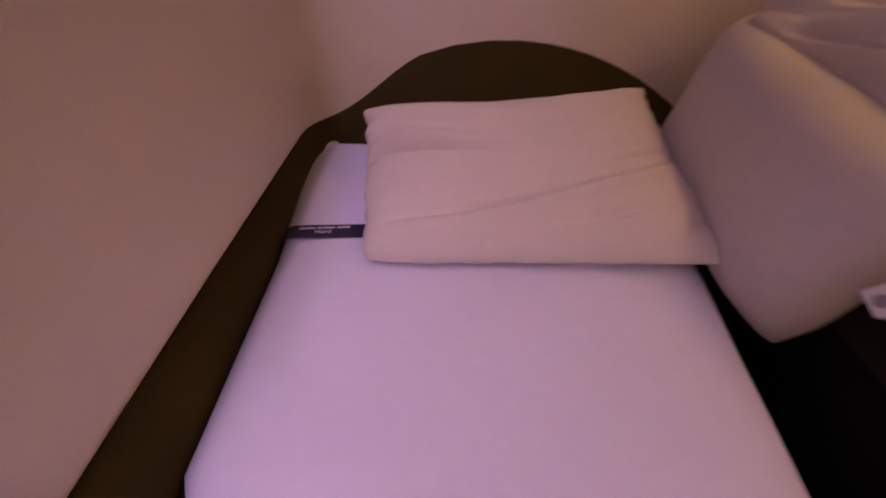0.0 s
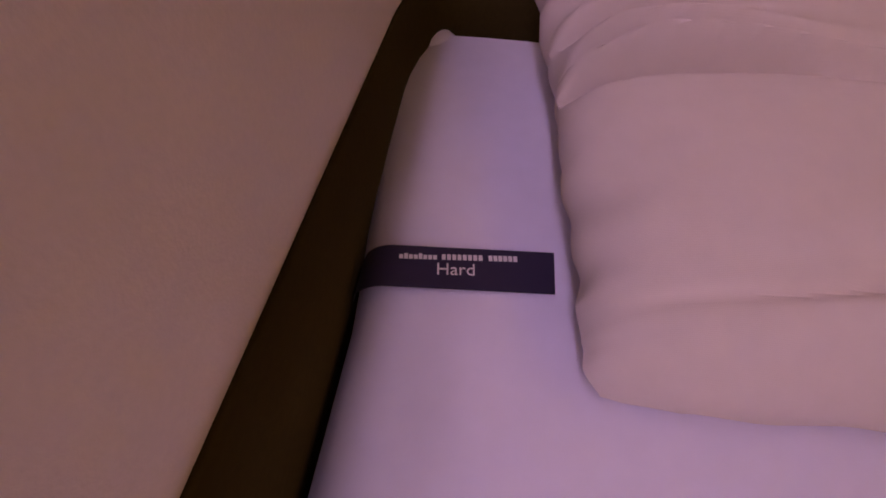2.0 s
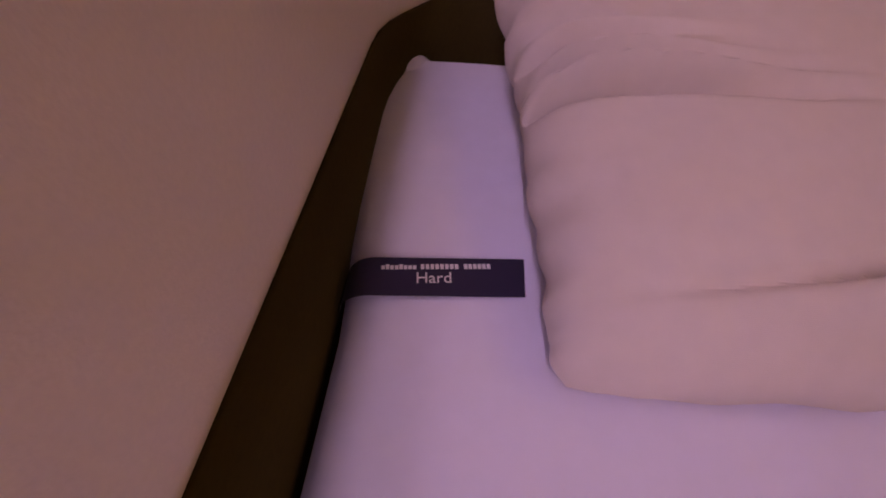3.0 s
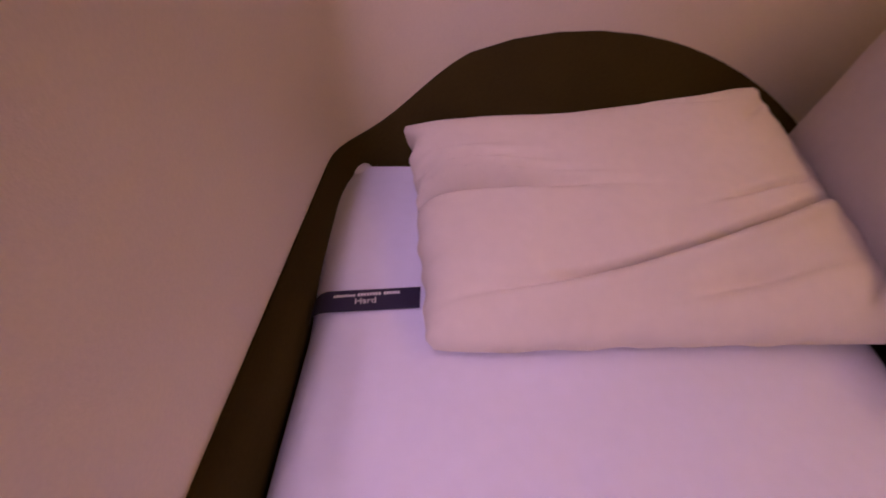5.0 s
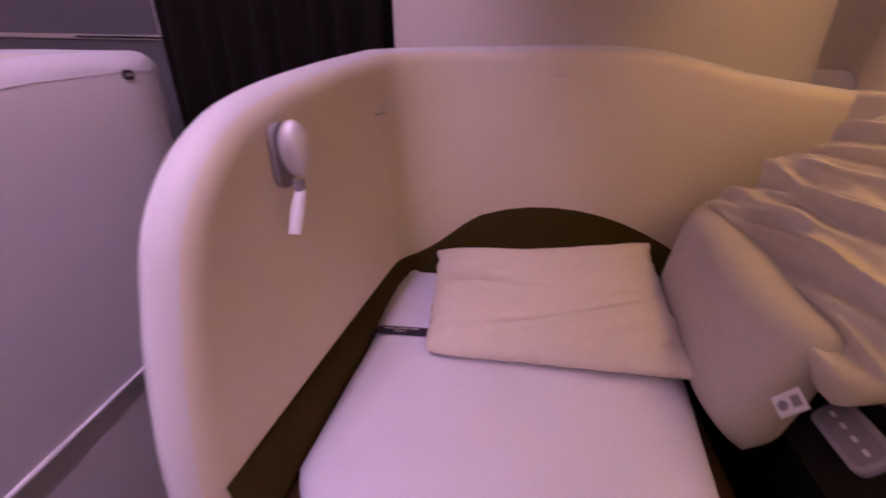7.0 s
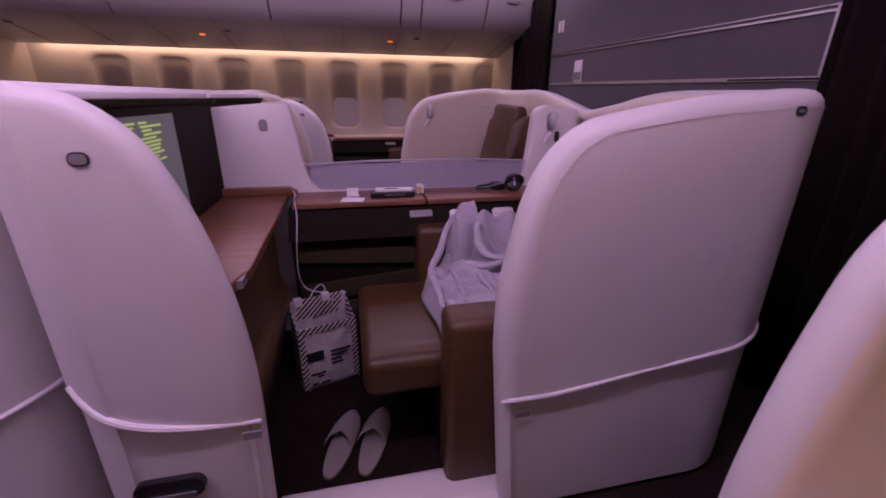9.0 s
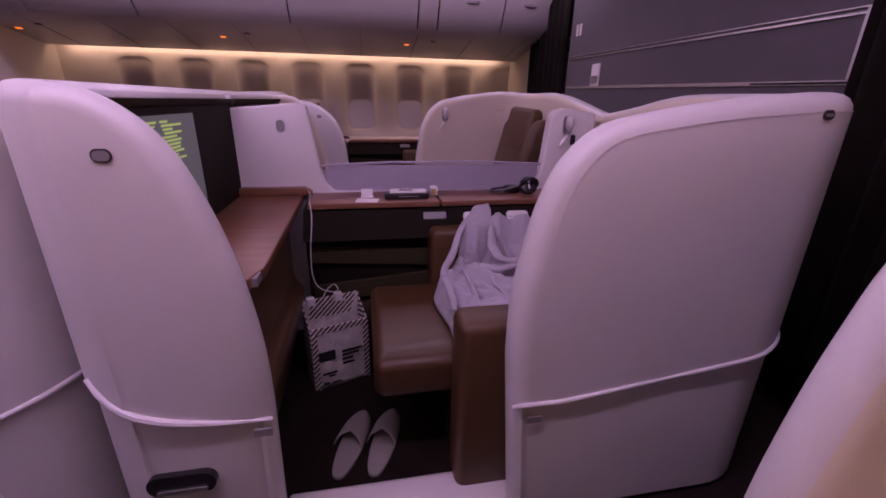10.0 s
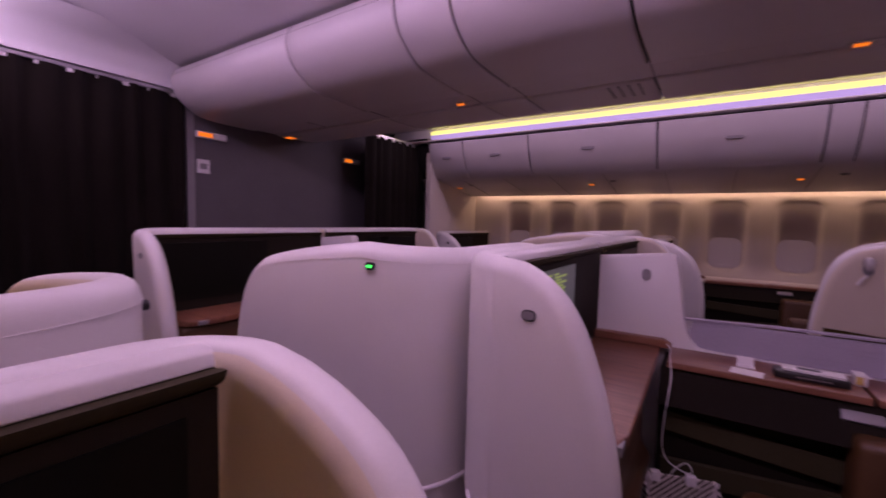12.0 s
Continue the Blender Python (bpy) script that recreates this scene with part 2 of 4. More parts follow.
def rounded_sheet(q, cols, r, ledge, seg=8, low=6, high=7):
    """A wall of thickness 2r through columns (bottom u, y), (top u, y, z), (normal u, y), with a fully rounded free edge;
    below the height in ledge the outer face stands back by a centimetre."""
    rows = low + 1 + high
    tops = [Vector(c[1]) for c in cols]
    nor = [Vector((c[2][0], c[2][1], 0)) for c in cols]
    out = []
    for k in range(len(cols)):
        t = tops[min(k + 1, len(cols) - 1)] - tops[max(k - 1, 0)]
        if k == 0:
            t = (tops[1] - tops[0]).normalized() + (tops[0] - Vector((*cols[0][0], 0.02))).normalized()
        o = t.cross(nor[k]).normalized()
        ahead = math.copysign(1, cols[0][0][1] - cols[12][0][1])
        out.append(-o if o.z < -0.5 or (abs(o.z) <= 0.5 and o.y * ahead < 0 and k < 30) else o)
    base = [p - r * o for p, o in zip(tops, out)]
    foot = [Vector((c[0][0], c[0][1], 0.02)) for c in cols]
    bm = bmesh.new()
    sheets = []
    step = []
    for k in range(len(cols)):
        gb = (ledge[k] - 0.02) / (base[k].z - 0.02)
        step.append([gb * j / low for j in range(low + 1)] + [gb + (1 - gb) * j / high for j in range(high + 1)])
    for side in (1, -1):
        g = [[bm.verts.new(q.p(*(foot[k].lerp(base[k], step[k][j]) + side * (r - (0.011 if side > 0 and j <= low else 0)) * nor[k]))) for k in range(len(cols))] for j in range(rows + 1)]
        for a, b in zip(g, g[1:]):
            for i in range(len(cols) - 1):
                bm.faces.new((a[i], a[i + 1], b[i + 1], b[i])).material_index = 0 if side > 0 else 1
        sheets.append(g)
    rim = [(foot[0].lerp(base[0], step[0][j]), out[0], nor[0], (sheets[0][j][0], sheets[1][j][0])) for j in range(rows)]
    rim += [(base[k], out[k], nor[k], (sheets[0][rows][k], sheets[1][rows][k])) for k in range(len(cols))]
    rings = []
    for p, o, nn, (v0, v1) in rim:
        ring = [v0]
        for i in range(1, seg):
            a = math.pi * i / seg
            ring.append(bm.verts.new(q.p(*(p + r * (math.cos(a) * nn + math.sin(a) * o)))))
        rings.append(ring + [v1])
    for a, b in zip(rings, rings[1:]):
        for i in range(seg):
            bm.faces.new((a[i], a[i + 1], b[i + 1], b[i])).material_index = 1 if i >= seg - 2 else 0
    return bm


def cushion(w, d, h, n=36, pinch=0.9, wrinkle=None, edge=0.0):
    """A soft closed pillow about its centre: puffed middle, thin seam, drawn-in sides and eared corners."""
    bm = bmesh.new()
    top, low = {}, {}
    for i in range(n + 1):
        for j in range(n + 1):
            u, v = 2 * i / n - 1, 2 * j / n - 1
            fu, fv = 1 - abs(u) ** 4, 1 - abs(v) ** 4
            puff = (max(0, fu) * max(0, fv)) ** 0.42
            x = u * w / 2 * (1 - 0.05 * (1 - v * v) * pinch)
            y = v * d / 2 * (1 - 0.06 * (1 - u * u) * pinch)
            x, y = x * (1 - 0.07 * v ** 4), y * (1 - 0.07 * u ** 4)
            wr = wrinkle(u, v) if wrinkle else 0
            rim = i in (0, n) or j in (0, n)
            wob = edge * noise.noise((u * 3, v * 3, 7.1))
            t = bm.verts.new((x, y + wob, h / 2 * puff + wr * min(1, puff * 1.5)))
            top[i, j] = t
            low[i, j] = t if rim else bm.verts.new((x, y + wob, -h / 2 * puff))
    for i in range(n):
        for j in range(n):
            bm.faces.new((top[i, j], top[i + 1, j], top[i + 1, j + 1], top[i, j + 1]))
            q = (low[i, j], low[i, j + 1], low[i + 1, j + 1], low[i + 1, j])
            if len(set(q)) == 4:
                bm.faces.new(q)
    return bm


def place(ob, m):
    ob.matrix_world = m
    return ob


def frame_of(x, y, z, origin):
    """A pose from an origin and three axes."""
    m = Matrix.Identity(4)
    for k, a in enumerate((x, y, z)):
        m.col[k][:3] = Vector(a).normalized()
    m.translation = origin
    return m


# ---- the cabin itself ----
YF, YR = -3.15, 1.30
floor = part("floor", box(-2.95, 2.95, YF - 1.2, YR + 1.2, -0.1, 0), CARPET, smooth=False)
tagged(floor, "dark brown cabin carpet between the suites", "floor", kind="structure")
ceiling_line = [(-1.76, 2.24), (-1.5, 2.29), (-1.2, 2.31), (-0.9, 2.27), (-0.62, 2.22), (0.62, 2.22), (0.9, 2.27), (1.2, 2.31), (1.5, 2.29), (1.76, 2.24)]
ceil = part("ceiling", grid([[(x, y, z) for x, z in ceiling_line] for y in (YF - 1.2, YF, YR, YR + 1.2)]), CEIL)
solid(ceil, 0.03, 1.0)
tagged(ceil, "smooth white curved cabin ceiling panels", "ceiling", kind="structure")

WIN_PITCH, WIN_Y = 0.536, 0.165


def side_wall(s):
    """One side of the cabin: panels with window reveals, shades and the wash light above."""
    wall = thing("wall_starboard" if s < 0 else "wall_port", "cream sidewall panels with shaded cabin windows", "wall", kind="structure")
    # lower dado
    part("lower_panel", box(s * 2.85, s * 2.95, YF - 1.2, YR + 1.2, 0, 0.74), SIDEWALL, wall)
    part("sill_ledge", prism([(s * 2.74, 0.70), (s * 2.95, 0.70), (s * 2.95, 0.76), (s * 2.79, 0.76)], "y", YF, YR), SIDEWALL, wall, bevel=0.01)
    part("upper_panel", box(s * 2.85, s * 2.95, YF - 1.2, YR + 1.2, 1.55, 1.70), SIDEWALL, wall)
    y = WIN_Y - 7 * WIN_PITCH
    while y < YR:
        if y > YF + 0.1:
            window_panel(wall, s, y)
        y += WIN_PITCH
    # closing panels at both ends
    first = WIN_Y - 5.5 * WIN_PITCH
    last = WIN_Y + 2 * WIN_PITCH + WIN_PITCH / 2
    part("end_panel", box(s * 2.85, s * 2.95, YF - 1.2, first, 0.76, 1.55), SIDEWALL, wall)
    part("end_panel", box(s * 2.85, s * 2.95, last, YR + 1.2, 0.76, 1.55), SIDEWALL, wall)
    part("wash_light_strip", box(s * 2.80, s * 2.845, YF + 0.05, YR - 0.15, 1.640, 1.652), WARMGLOW, wall, "warm glowing strip above the windows")
    return wall


def window_panel(wall, s, y):
    """A square panel with a tall rounded reveal that runs back to a drawn shade."""
    n = 8
    outer = []
    hw, z0, z1 = WIN_PITCH / 2, 0.76, 1.55
    loop = rounded(y, 1.165, 0.345, 0.68, 0.10, n)
    pocket = rounded(y, 1.16, 0.305, 0.63, 0.085, n)
    inner = rounded(y, 1.00, 0.27, 0.30, 0.075, n)
    for (yy, zz) in loop:
        dy, dz = yy - y, zz - 1.13
        k = min(hw / abs(dy) if dy else 9, ((z1 - 1.13) / dz if dz > 0 else (z0 - 1.13) / dz) if dz else 9)
        outer.append((y + dy * k, 1.13 + dz * k))
    for cy, cz in ((y - hw, z0), (y - hw, z1), (y + hw, z0), (y + hw, z1)):
        i = min(range(len(outer)), key=lambda i: (outer[i][0] - cy) ** 2 + (outer[i][1] - cz) ** 2)
        outer[i] = (cy, cz)
    rows = [[(s * 2.85, a, b) for a, b in outer], [(s * 2.85, a, b) for a, b in loop],
            [(s * 2.858, (a - y) * 0.97 + y, (b - 1.165) * 0.98 + 1.165) for a, b in loop],
            [(s * 2.873, a, b) for a, b in pocket],
            [(s * 2.880, (a - y) * 1.03 + y, (b - 1.0) * 1.03 + 1.0) for a, b in inner], [(s * 2.886, a, b) for a, b in inner]]
    p = part("window_panel", grid(rows, close=True), SIDEWALL, wall, angle=60)
    part("window_shade", prism(rounded(y, 1.00, 0.268, 0.298, 0.075, n), "x", s * 2.879, s * 2.905), PLASTIC_W, wall, "closed window shade")
    part("shade_handle", prism(rounded(y, 0.875, 0.1, 0.014, 0.006, 3), "x", s * 2.872, s * 2.880), PLASTIC_W, wall)
    # joint to the next panel
    part("panel_joint", box(s * 2.846, s * 2.852, y + hw - 0.004, y + hw + 0.004, 0.76, 1.55), SIDEWALL, wall)


side_wall(-1)
side_wall(1)

JOINTS = [YF, -2.72, -2.0, -0.9, 0.13, 0.30, 0.86, YR]


def side_bins(s):
    """Outboard lockers: curved doors with latches, service panel with call lamps below, light strip above."""
    line = curve([(s * 1.93, 0, 1.715), (s * 1.86, 0, 1.80), (s * 1.79, 0, 1.94), (s * 1.745, 0, 2.085)], 12)
    body = thing("overhead_service_panel", "grey service panel under the side lockers with amber call lamps", "service panel", kind="structure")
    prof = [(s * 2.84, 1.66), (s * 2.745, 1.655), (s * 2.738, 1.575), (s * 2.715, 1.570), (s * 2.5, 1.615), (s * 2.2, 1.665), (s * 1.95, 1.708), (s * 1.93, 1.725), (s * 2.84, 1.80)]
    part("panel", prism(prof, "y", YF - 0.5, YR + 0.3), BIN, body, bevel=0.008)
    for a in range(9):
        y = YF + 0.3 + a * 0.5
        part("panel_joint", prism([(s * 2.72, 1.569), (s * 2.2, 1.662), (s * 1.96, 1.703), (s * 1.96, 1.71), (s * 2.2, 1.669), (s * 2.72, 1.576)], "y", y, y + 0.005), PLASTIC_G, body)
    for y in (-3.15 + 0.06, -1.55, 0.06):
        part("call_lamp", prism([(s * 2.33, 1.640), (s * 2.30, 1.645), (s * 2.30, 1.655), (s * 2.33, 1.650)], "y", y, y + 0.042), AMBER, body, "lit amber call lamp")
        part("gasper", prism(rounded(s * 2.18, y + 0.25, 0.05, 0.05, 0.024, 6), "z", 1.655, 1.668), PLASTIC_G, body)
    for a, b in zip(JOINTS, JOINTS[1:]):
        door = thing("overhead_locker", "closed pale grey overhead locker with recessed latch", "overhead locker", "side lockers")
        g = 0.006
        rows = [[(p.x, y, p.z) for p in line] for y in (a + g, a + g + 0.02, (a + b) / 2, b - g - 0.02, b - g)]
        d = solid(part("door", grid(rows), BIN, door), 0.03, 0.0, 0.006, 2)
        m = (a + b) / 2
        if b - a > 0.4:
            c = line[7]
            part("latch", prism(rounded(m, c.z, 0.115, 0.034, 0.016), "x", c.x - s * 0.019, c.x + s * 0.005), PLASTIC_G, door, "grey recessed latch", bevel=0.004)
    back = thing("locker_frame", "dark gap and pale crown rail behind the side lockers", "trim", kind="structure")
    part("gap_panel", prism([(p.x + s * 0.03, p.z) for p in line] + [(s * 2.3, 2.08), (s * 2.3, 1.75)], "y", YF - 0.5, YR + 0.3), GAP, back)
    part("crown_rail", prism([(s * 1.75, 2.095), (s * 1.705, 2.098), (s * 1.695, 2.108), (s * 1.705, 2.118), (s * 1.80, 2.118)], "y", YF - 0.5, YR), BIN, back, bevel=0.006)
    part("light_strip", box(s * 1.735 - 0.02, s * 1.735 + 0.02, YF + 0.05, YR - 0.12, 2.170, 2.204), YELLOW if s < 0 else VIOLET, back, "bright light strip over the lockers")
    # crown face made to glow, for the violet light that falls on it
    part("violet_lit_crown", box(s * 1.735 - 0.014, s * 1.735 + 0.014, YF + 0.05, YR - 0.12, 2.118, 2.167), VIOLET, back, "crown face over the lockers, glowing in place of violet light on it")
    part("cove_back", box(s * 1.76 - 0.002, s * 1.76 + 0.002, YF - 0.5, YR, 2.15, 2.28), CEIL, back)


side_bins(-1)
side_bins(1)


def centre_bins():
    """The double row of lockers over the middle suites."""
    for s in (1, -1):
        line = curve([(s * 0.10, 0, 1.918), (s * 0.26, 0, 1.918), (s * 0.40, 0, 1.922), (s * 0.52, 0, 1.94), (s * 0.635, 0, 2.02), (s * 0.67, 0, 2.12), (s * 0.64, 0, 2.19)], 22)
        for a, b in zip((-3.5, -2.3, -1.61, -1.35, -0.74, 0.42), (-2.3, -1.61, -1.35, -0.74, 0.42, YR)):
            door = thing("overhead_locker", "closed rounded white locker over the middle suites", "overhead locker", "middle lockers")
            g = 0.006
            solid(part("door", grid([[(p.x, y, p.z) for p in line] for y in (a + g, (a + b) / 2, b - g)]), BIN, door), 0.03, 0.0, 0.006, 2)
            part("top_seam", tube([(line[19].x + s * 0.0155, y, line[19].z) for y in (a + 0.01, (a + b) / 2, b - 0.01)], 0.0012, 5), GAP, door)
            if b - a > 0.55 and a > -1.4:
                c = line[15]
                part("latch", place_free(prism(rounded(0, 0, 0.14, 0.045, 0.021), "z", -0.012, 0.008), frame_of((0, 1, 0), line[16] - line[14], Vector((0, 1, 0)).cross(line[16] - line[14]), (c.x + s * 0.009, (a + b) / 2 + 0.02, c.z - 0.006))), PLASTIC_G, door, "grey recessed latch")
    core = thing("locker_core", "dark underside and end of the middle lockers", "trim", kind="structure")
    prof = [(-0.64, 2.2), (-0.64, 2.12), (-0.6, 2.04), (-0.5, 1.965), (-0.4, 1.945), (0.4, 1.945), (0.5, 1.965), (0.6, 2.04), (0.64, 2.12), (0.64, 2.2), (0.5, 2.32), (-0.5, 2.32)]
    part("core", prism(prof, "y", -3.49, YR), GAP, core)
    part("underside", prism([(-0.092, 1.926), (0.092, 1.926), (0.085, 1.912), (-0.085, 1.912)], "y", -3.49, YR), BIN, core)
    for y in (-2.9, -2.3, -1.61, -1.35, -0.74, 0.4):
        part("panel_joint", box(-0.084, 0.084, y, y + 0.005, 1.909, 1.9125), PLASTIC_G, core)
    for k in range(4):
        part("service_grille", box(-0.30, -0.12, -0.95 + 0.045 * k, -0.938 + 0.045 * k, 1.898, 1.904), PLASTIC_G, core)
    for x, y, w in ((-0.21, -3.43, 0.035), (-0.045, -1.72, 0.0), (-0.07, -0.08, 0.0)):
        part("call_lamp", box(x - 0.012, x + 0.014 + w, y - 0.02 - w, y + 0.02, 1.897 if w else 1.905, 1.914), AMBER, core, "lit amber call lamp")
        part("lamp_bezel", box(x - 0.03, x + 0.03 + w, y - 0.035 - w, y + 0.09, 1.900 if w else 1.9085, 1.9125), BIN, core)


def place_free(bm, m):
    bm.transform(m)
    return bm


centre_bins()


def curtain(name, x0, x1, y, z0, z1, folds, label):
    rows = []
    n = folds * 8
    for k in range(5):
        z = z0 + (z1 - z0) * k / 4
        amp = 0.03 * (1 - 0.45 * k / 4)
        rows.append([(x0 + (x1 - x0) * i / n, y + amp * math.sin(math.tau * folds * i / n + 0.7 * math.sin(i * 0.37)) + 0.01 * noise.noise((i * 0.3, k, 3)), z) for i in range(n + 1)])
    t = thing(name, label, "curtain")
    solid(part("cloth", grid(rows), CURTAIN, t), 0.004)
    part("rail", box(x0, x1, y - 0.012, y + 0.012, z1, z1 + 0.02), SILVER, t, "pale curtain rail")
    for i in range(folds):
        x = x0 + (x1 - x0) * (i + 0.5) / folds
        part("hook", box(x - 0.02, x + 0.02, y - 0.006, y + 0.006, z1 - 0.02, z1), PLASTIC_W, t)
    return t


# front bulkhead
fb = thing("wall_front", "dark grey fabric bulkhead at the front of the cabin", "wall", kind="structure")
YB = -3.62
part("panel", box(-1.30, 0.49, YB - 0.06, YB, 0, 2.3), GREYWALL, fb)
part("edge_post", box(0.49, 0.54, YB - 0.07, YB + 0.015, 0, 2.3), PLASTIC_G, fb)
part("starboard_panel", prism([(-1.80, 0), (-2.95, 0), (-2.95, 1.6), (-2.6, 1.64), (-1.95, 1.75), (-1.80, 2.2)], "y", YF - 0.06, YF), SIDEWALL, fb)
part("port_panel", prism([(1.80, 0), (2.95, 0), (2.95, 1.6), (2.6, 1.64), (1.95, 1.75), (1.80, 2.2)], "y", YF - 0.06, YF), SIDEWALL, fb)
part("closing_wall", box(-2.95, 2.95, YF - 1.2, YF - 1.1, 0, 2.4), GREYWALL, fb)
arch = curve([(YB + 0.06, 0, 2.085), (YB + 0.075, 0, 2.15), (YB + 0.15, 0, 2.235), (YB + 0.34, 0, 2.30)], 12)
part("curtain_header", prism([(p.x, p.z) for p in arch] + [(YB - 0.02, 2.32), (YB - 0.02, 2.085)], "x", 0.55, 1.77), CEIL, fb, "curved white panel over the curtain")
part("sign_plate", box(0.38, 0.47, YB, YB + 0.006, 1.55, 1.65), PLASTIC_W, fb, "small white notice plate")
part("pictogram", box(0.40, 0.45, YB + 0.006, YB + 0.008, 1.58, 1.62), PLASTIC_G, fb)
for x in (0.37, -1.03):
    lt = thing("bulkhead_lamp", "small pale wall lamp with an amber glow", "lamp", "bulkhead lamps")
    part("housing", box(x - 0.11, x + 0.11, YB, YB + 0.03, 1.80, 1.85), PLASTIC_W, lt, bevel=0.01)
    part("lens", box(x + 0.0, x + 0.10, YB + 0.03, YB + 0.033, 1.81, 1.84), AMBER, lt, "glowing amber lens")
curtain("curtain", 0.56, 1.76, YB + 0.03, 0.03, 2.06, 9, "dark brown pleated aisle curtain on a rail")
curtain("curtain", -1.92, -0.98, YF - 0.2, 0.03, 2.08, 8, "dark brown pleated aisle curtain on a rail")

# rear bulkhead
rb = thing("wall_rear", "dark grey rear bulkhead with silver trim lines", "wall", kind="structure")
part("panel", box(-1.42, 0.74, YR, YR + 0.06, 0, 2.13), GREYWALL, rb)
for z0, h, fall in ((1.478, 0.008, 0.030), (1.498, 0.004, 0.030), (1.266, 0.016, 0.038)):
    part("trim_line", prism([(-1.40, z0), (0.735, z0 - fall), (0.735, z0 - fall + h), (-1.40, z0 + h)], "y", YR - 0.009, YR), SILVER, rb)
part("trim_post", box(0.725, 0.738, YR - 0.008, YR, 1.246, 1.470), SILVER, rb)
part("trim_shadow", prism([(0.35, 1.2385), (0.735, 1.2315), (0.735, 1.2385), (0.35, 1.2455)], "y", YR - 0.012, YR - 0.009), GAP, rb)
part("port_panel", prism([(1.62, 0), (2.95, 0), (2.95, 1.6), (2.6, 1.64), (1.62, 2.2)], "y", YR, YR + 0.06), SIDEWALL, rb)
part("starboard_panel", prism([(-2.2, 0), (-2.95, 0), (-2.95, 1.6), (-2.6, 1.64), (-2.2, 1.95)], "y", YR, YR + 0.06), SIDEWALL, rb)
part("closing_wall", box(-2.95, 2.95, YR + 1.1, YR + 1.2, 0, 2.4), GREYWALL, rb)
sw = thing("wall_switch_plate", "white switch plate with two grey buttons", "switch", at=(0, 0, 0))
part("plate", box(-1.01, -0.90, YR - 0.012, YR, 1.27, 1.42), PLASTIC_W, sw, bevel=0.006)
part("button", box(-1.00, -0.963, YR - 0.02, YR - 0.012, 1.29, 1.34), PLASTIC_G, sw)
part("button", box(-0.947, -0.91, YR - 0.02, YR - 0.012, 1.29, 1.34), PLASTIC_G, sw)
nt = thing("wall_notice", "two small white notice strips on the bulkhead", "notice")
part("strip", box(-1.33, -1.30, YR - 0.004, YR, 1.64, 1.72), PAPER, nt)
part("strip", box(-1.28, -1.25, YR - 0.004, YR, 1.64, 1.72), PAPER, nt)
curtain("curtain", 0.76, 1.60, YR - 0.04, 0.03, 2.1, 8, "black-brown closed aisle curtain")
curtain("curtain", -2.2, -1.44, YR - 0.03, 0.03, 2.1, 7, "black-brown gathered aisle curtain")

# ---- suites ----
WING_TOP = [(-0.03, 0.56), (-0.028, 0.70), (-0.014, 0.80), (0.016, 0.936), (0.064, 1.037), (0.146, 1.108), (0.27, 1.139), (0.46, 1.168), (0.70, 1.19)]
FRONT_TOP = [(-0.597, 0.44), (-0.598, 0.59), (-0.612, 0.739), (-0.637, 0.867), (-0.670, 0.976), (-0.705, 1.056), (-0.752, 1.115), (-0.815, 1.157), (-0.88, 1.170)]


FRONT_TOP_PORT = [(-0.593, 0.44), (-0.585, 0.60), (-0.588, 0.767), (-0.606, 0.895), (-0.640, 0.972), (-0.69, 1.032), (-0.752, 1.067), (-0.82, 1.090), (-0.88, 1.100)]
FRONT_TOP_WINDOW = [(-0.593, 0.44), (-0.589, 0.60), (-0.603, 0.767), (-0.628, 0.88), (-0.66, 0.962), (-0.712, 1.032), (-0.775, 1.082), (-0.83, 1.111), (-0.88, 1.127)]
WING_TOP_WINDOW = [(-0.05, 0.56), (-0.035, 0.70), (-0.01, 0.82), (0.018, 0.935), (0.065, 1.032), (0.155, 1.104), (0.31, 1.15), (0.50, 1.176), (0.64, 1.189)]

WING_TOP_PORT = [(-0.082, 0.56), (-0.078, 0.70), (-0.060, 0.82), (-0.034, 0.925), (0.005, 1.025), (0.085, 1.100), (0.20, 1.138), (0.42, 1.168), (0.64, 1.189)]


class Suite:
    """Local frame: u from the inner side (0) to the aisle (1.19), y aft, z up."""

    def __init__(self, ox, s, y0, yf, window=False):
        self.ox, self.s, self.y0, self.yf, self.window = ox, s, y0, yf, window
        self.wing = WING_TOP if not window else WING_TOP_WINDOW if s > 0 else WING_TOP_PORT
        self.r, self.u = (0.036, 1.136) if window and s < 0 else (0.045, 1.145)
        self.front, self.drop = (FRONT_TOP, 0.0) if not window else (FRONT_TOP_WINDOW, 0.038) if s > 0 else (FRONT_TOP_PORT, 0.066)
        self.lower, self.lift = 0.0, 0.0
        self.turn, self.radius = (0.64, 0.25) if window else (0.655, 0.20) if y0 == 0 else (0.61, 0.20)

    def p(self, u, y, z):
        # the part ahead of the seat may stand a little closer or further off
        k = min(1, max(0, (y + 0.6) / 0.5))
        z -= (self.lower - self.lift * k * min(1, max(0, u / 0.7))) * min(1, max(0, (z - 0.5) / 0.65))
        return (self.ox + self.s * u, y + self.yf + (self.y0 - self.yf) * k, z)

    def box(self, u0, u1, y0, y1, z0, z1):
        return self.map(box(u0, u1, y0, y1, z0, z1))

    def map(self, bm):
        for v in bm.verts:
            v.co = self.p(*v.co)
        return bm


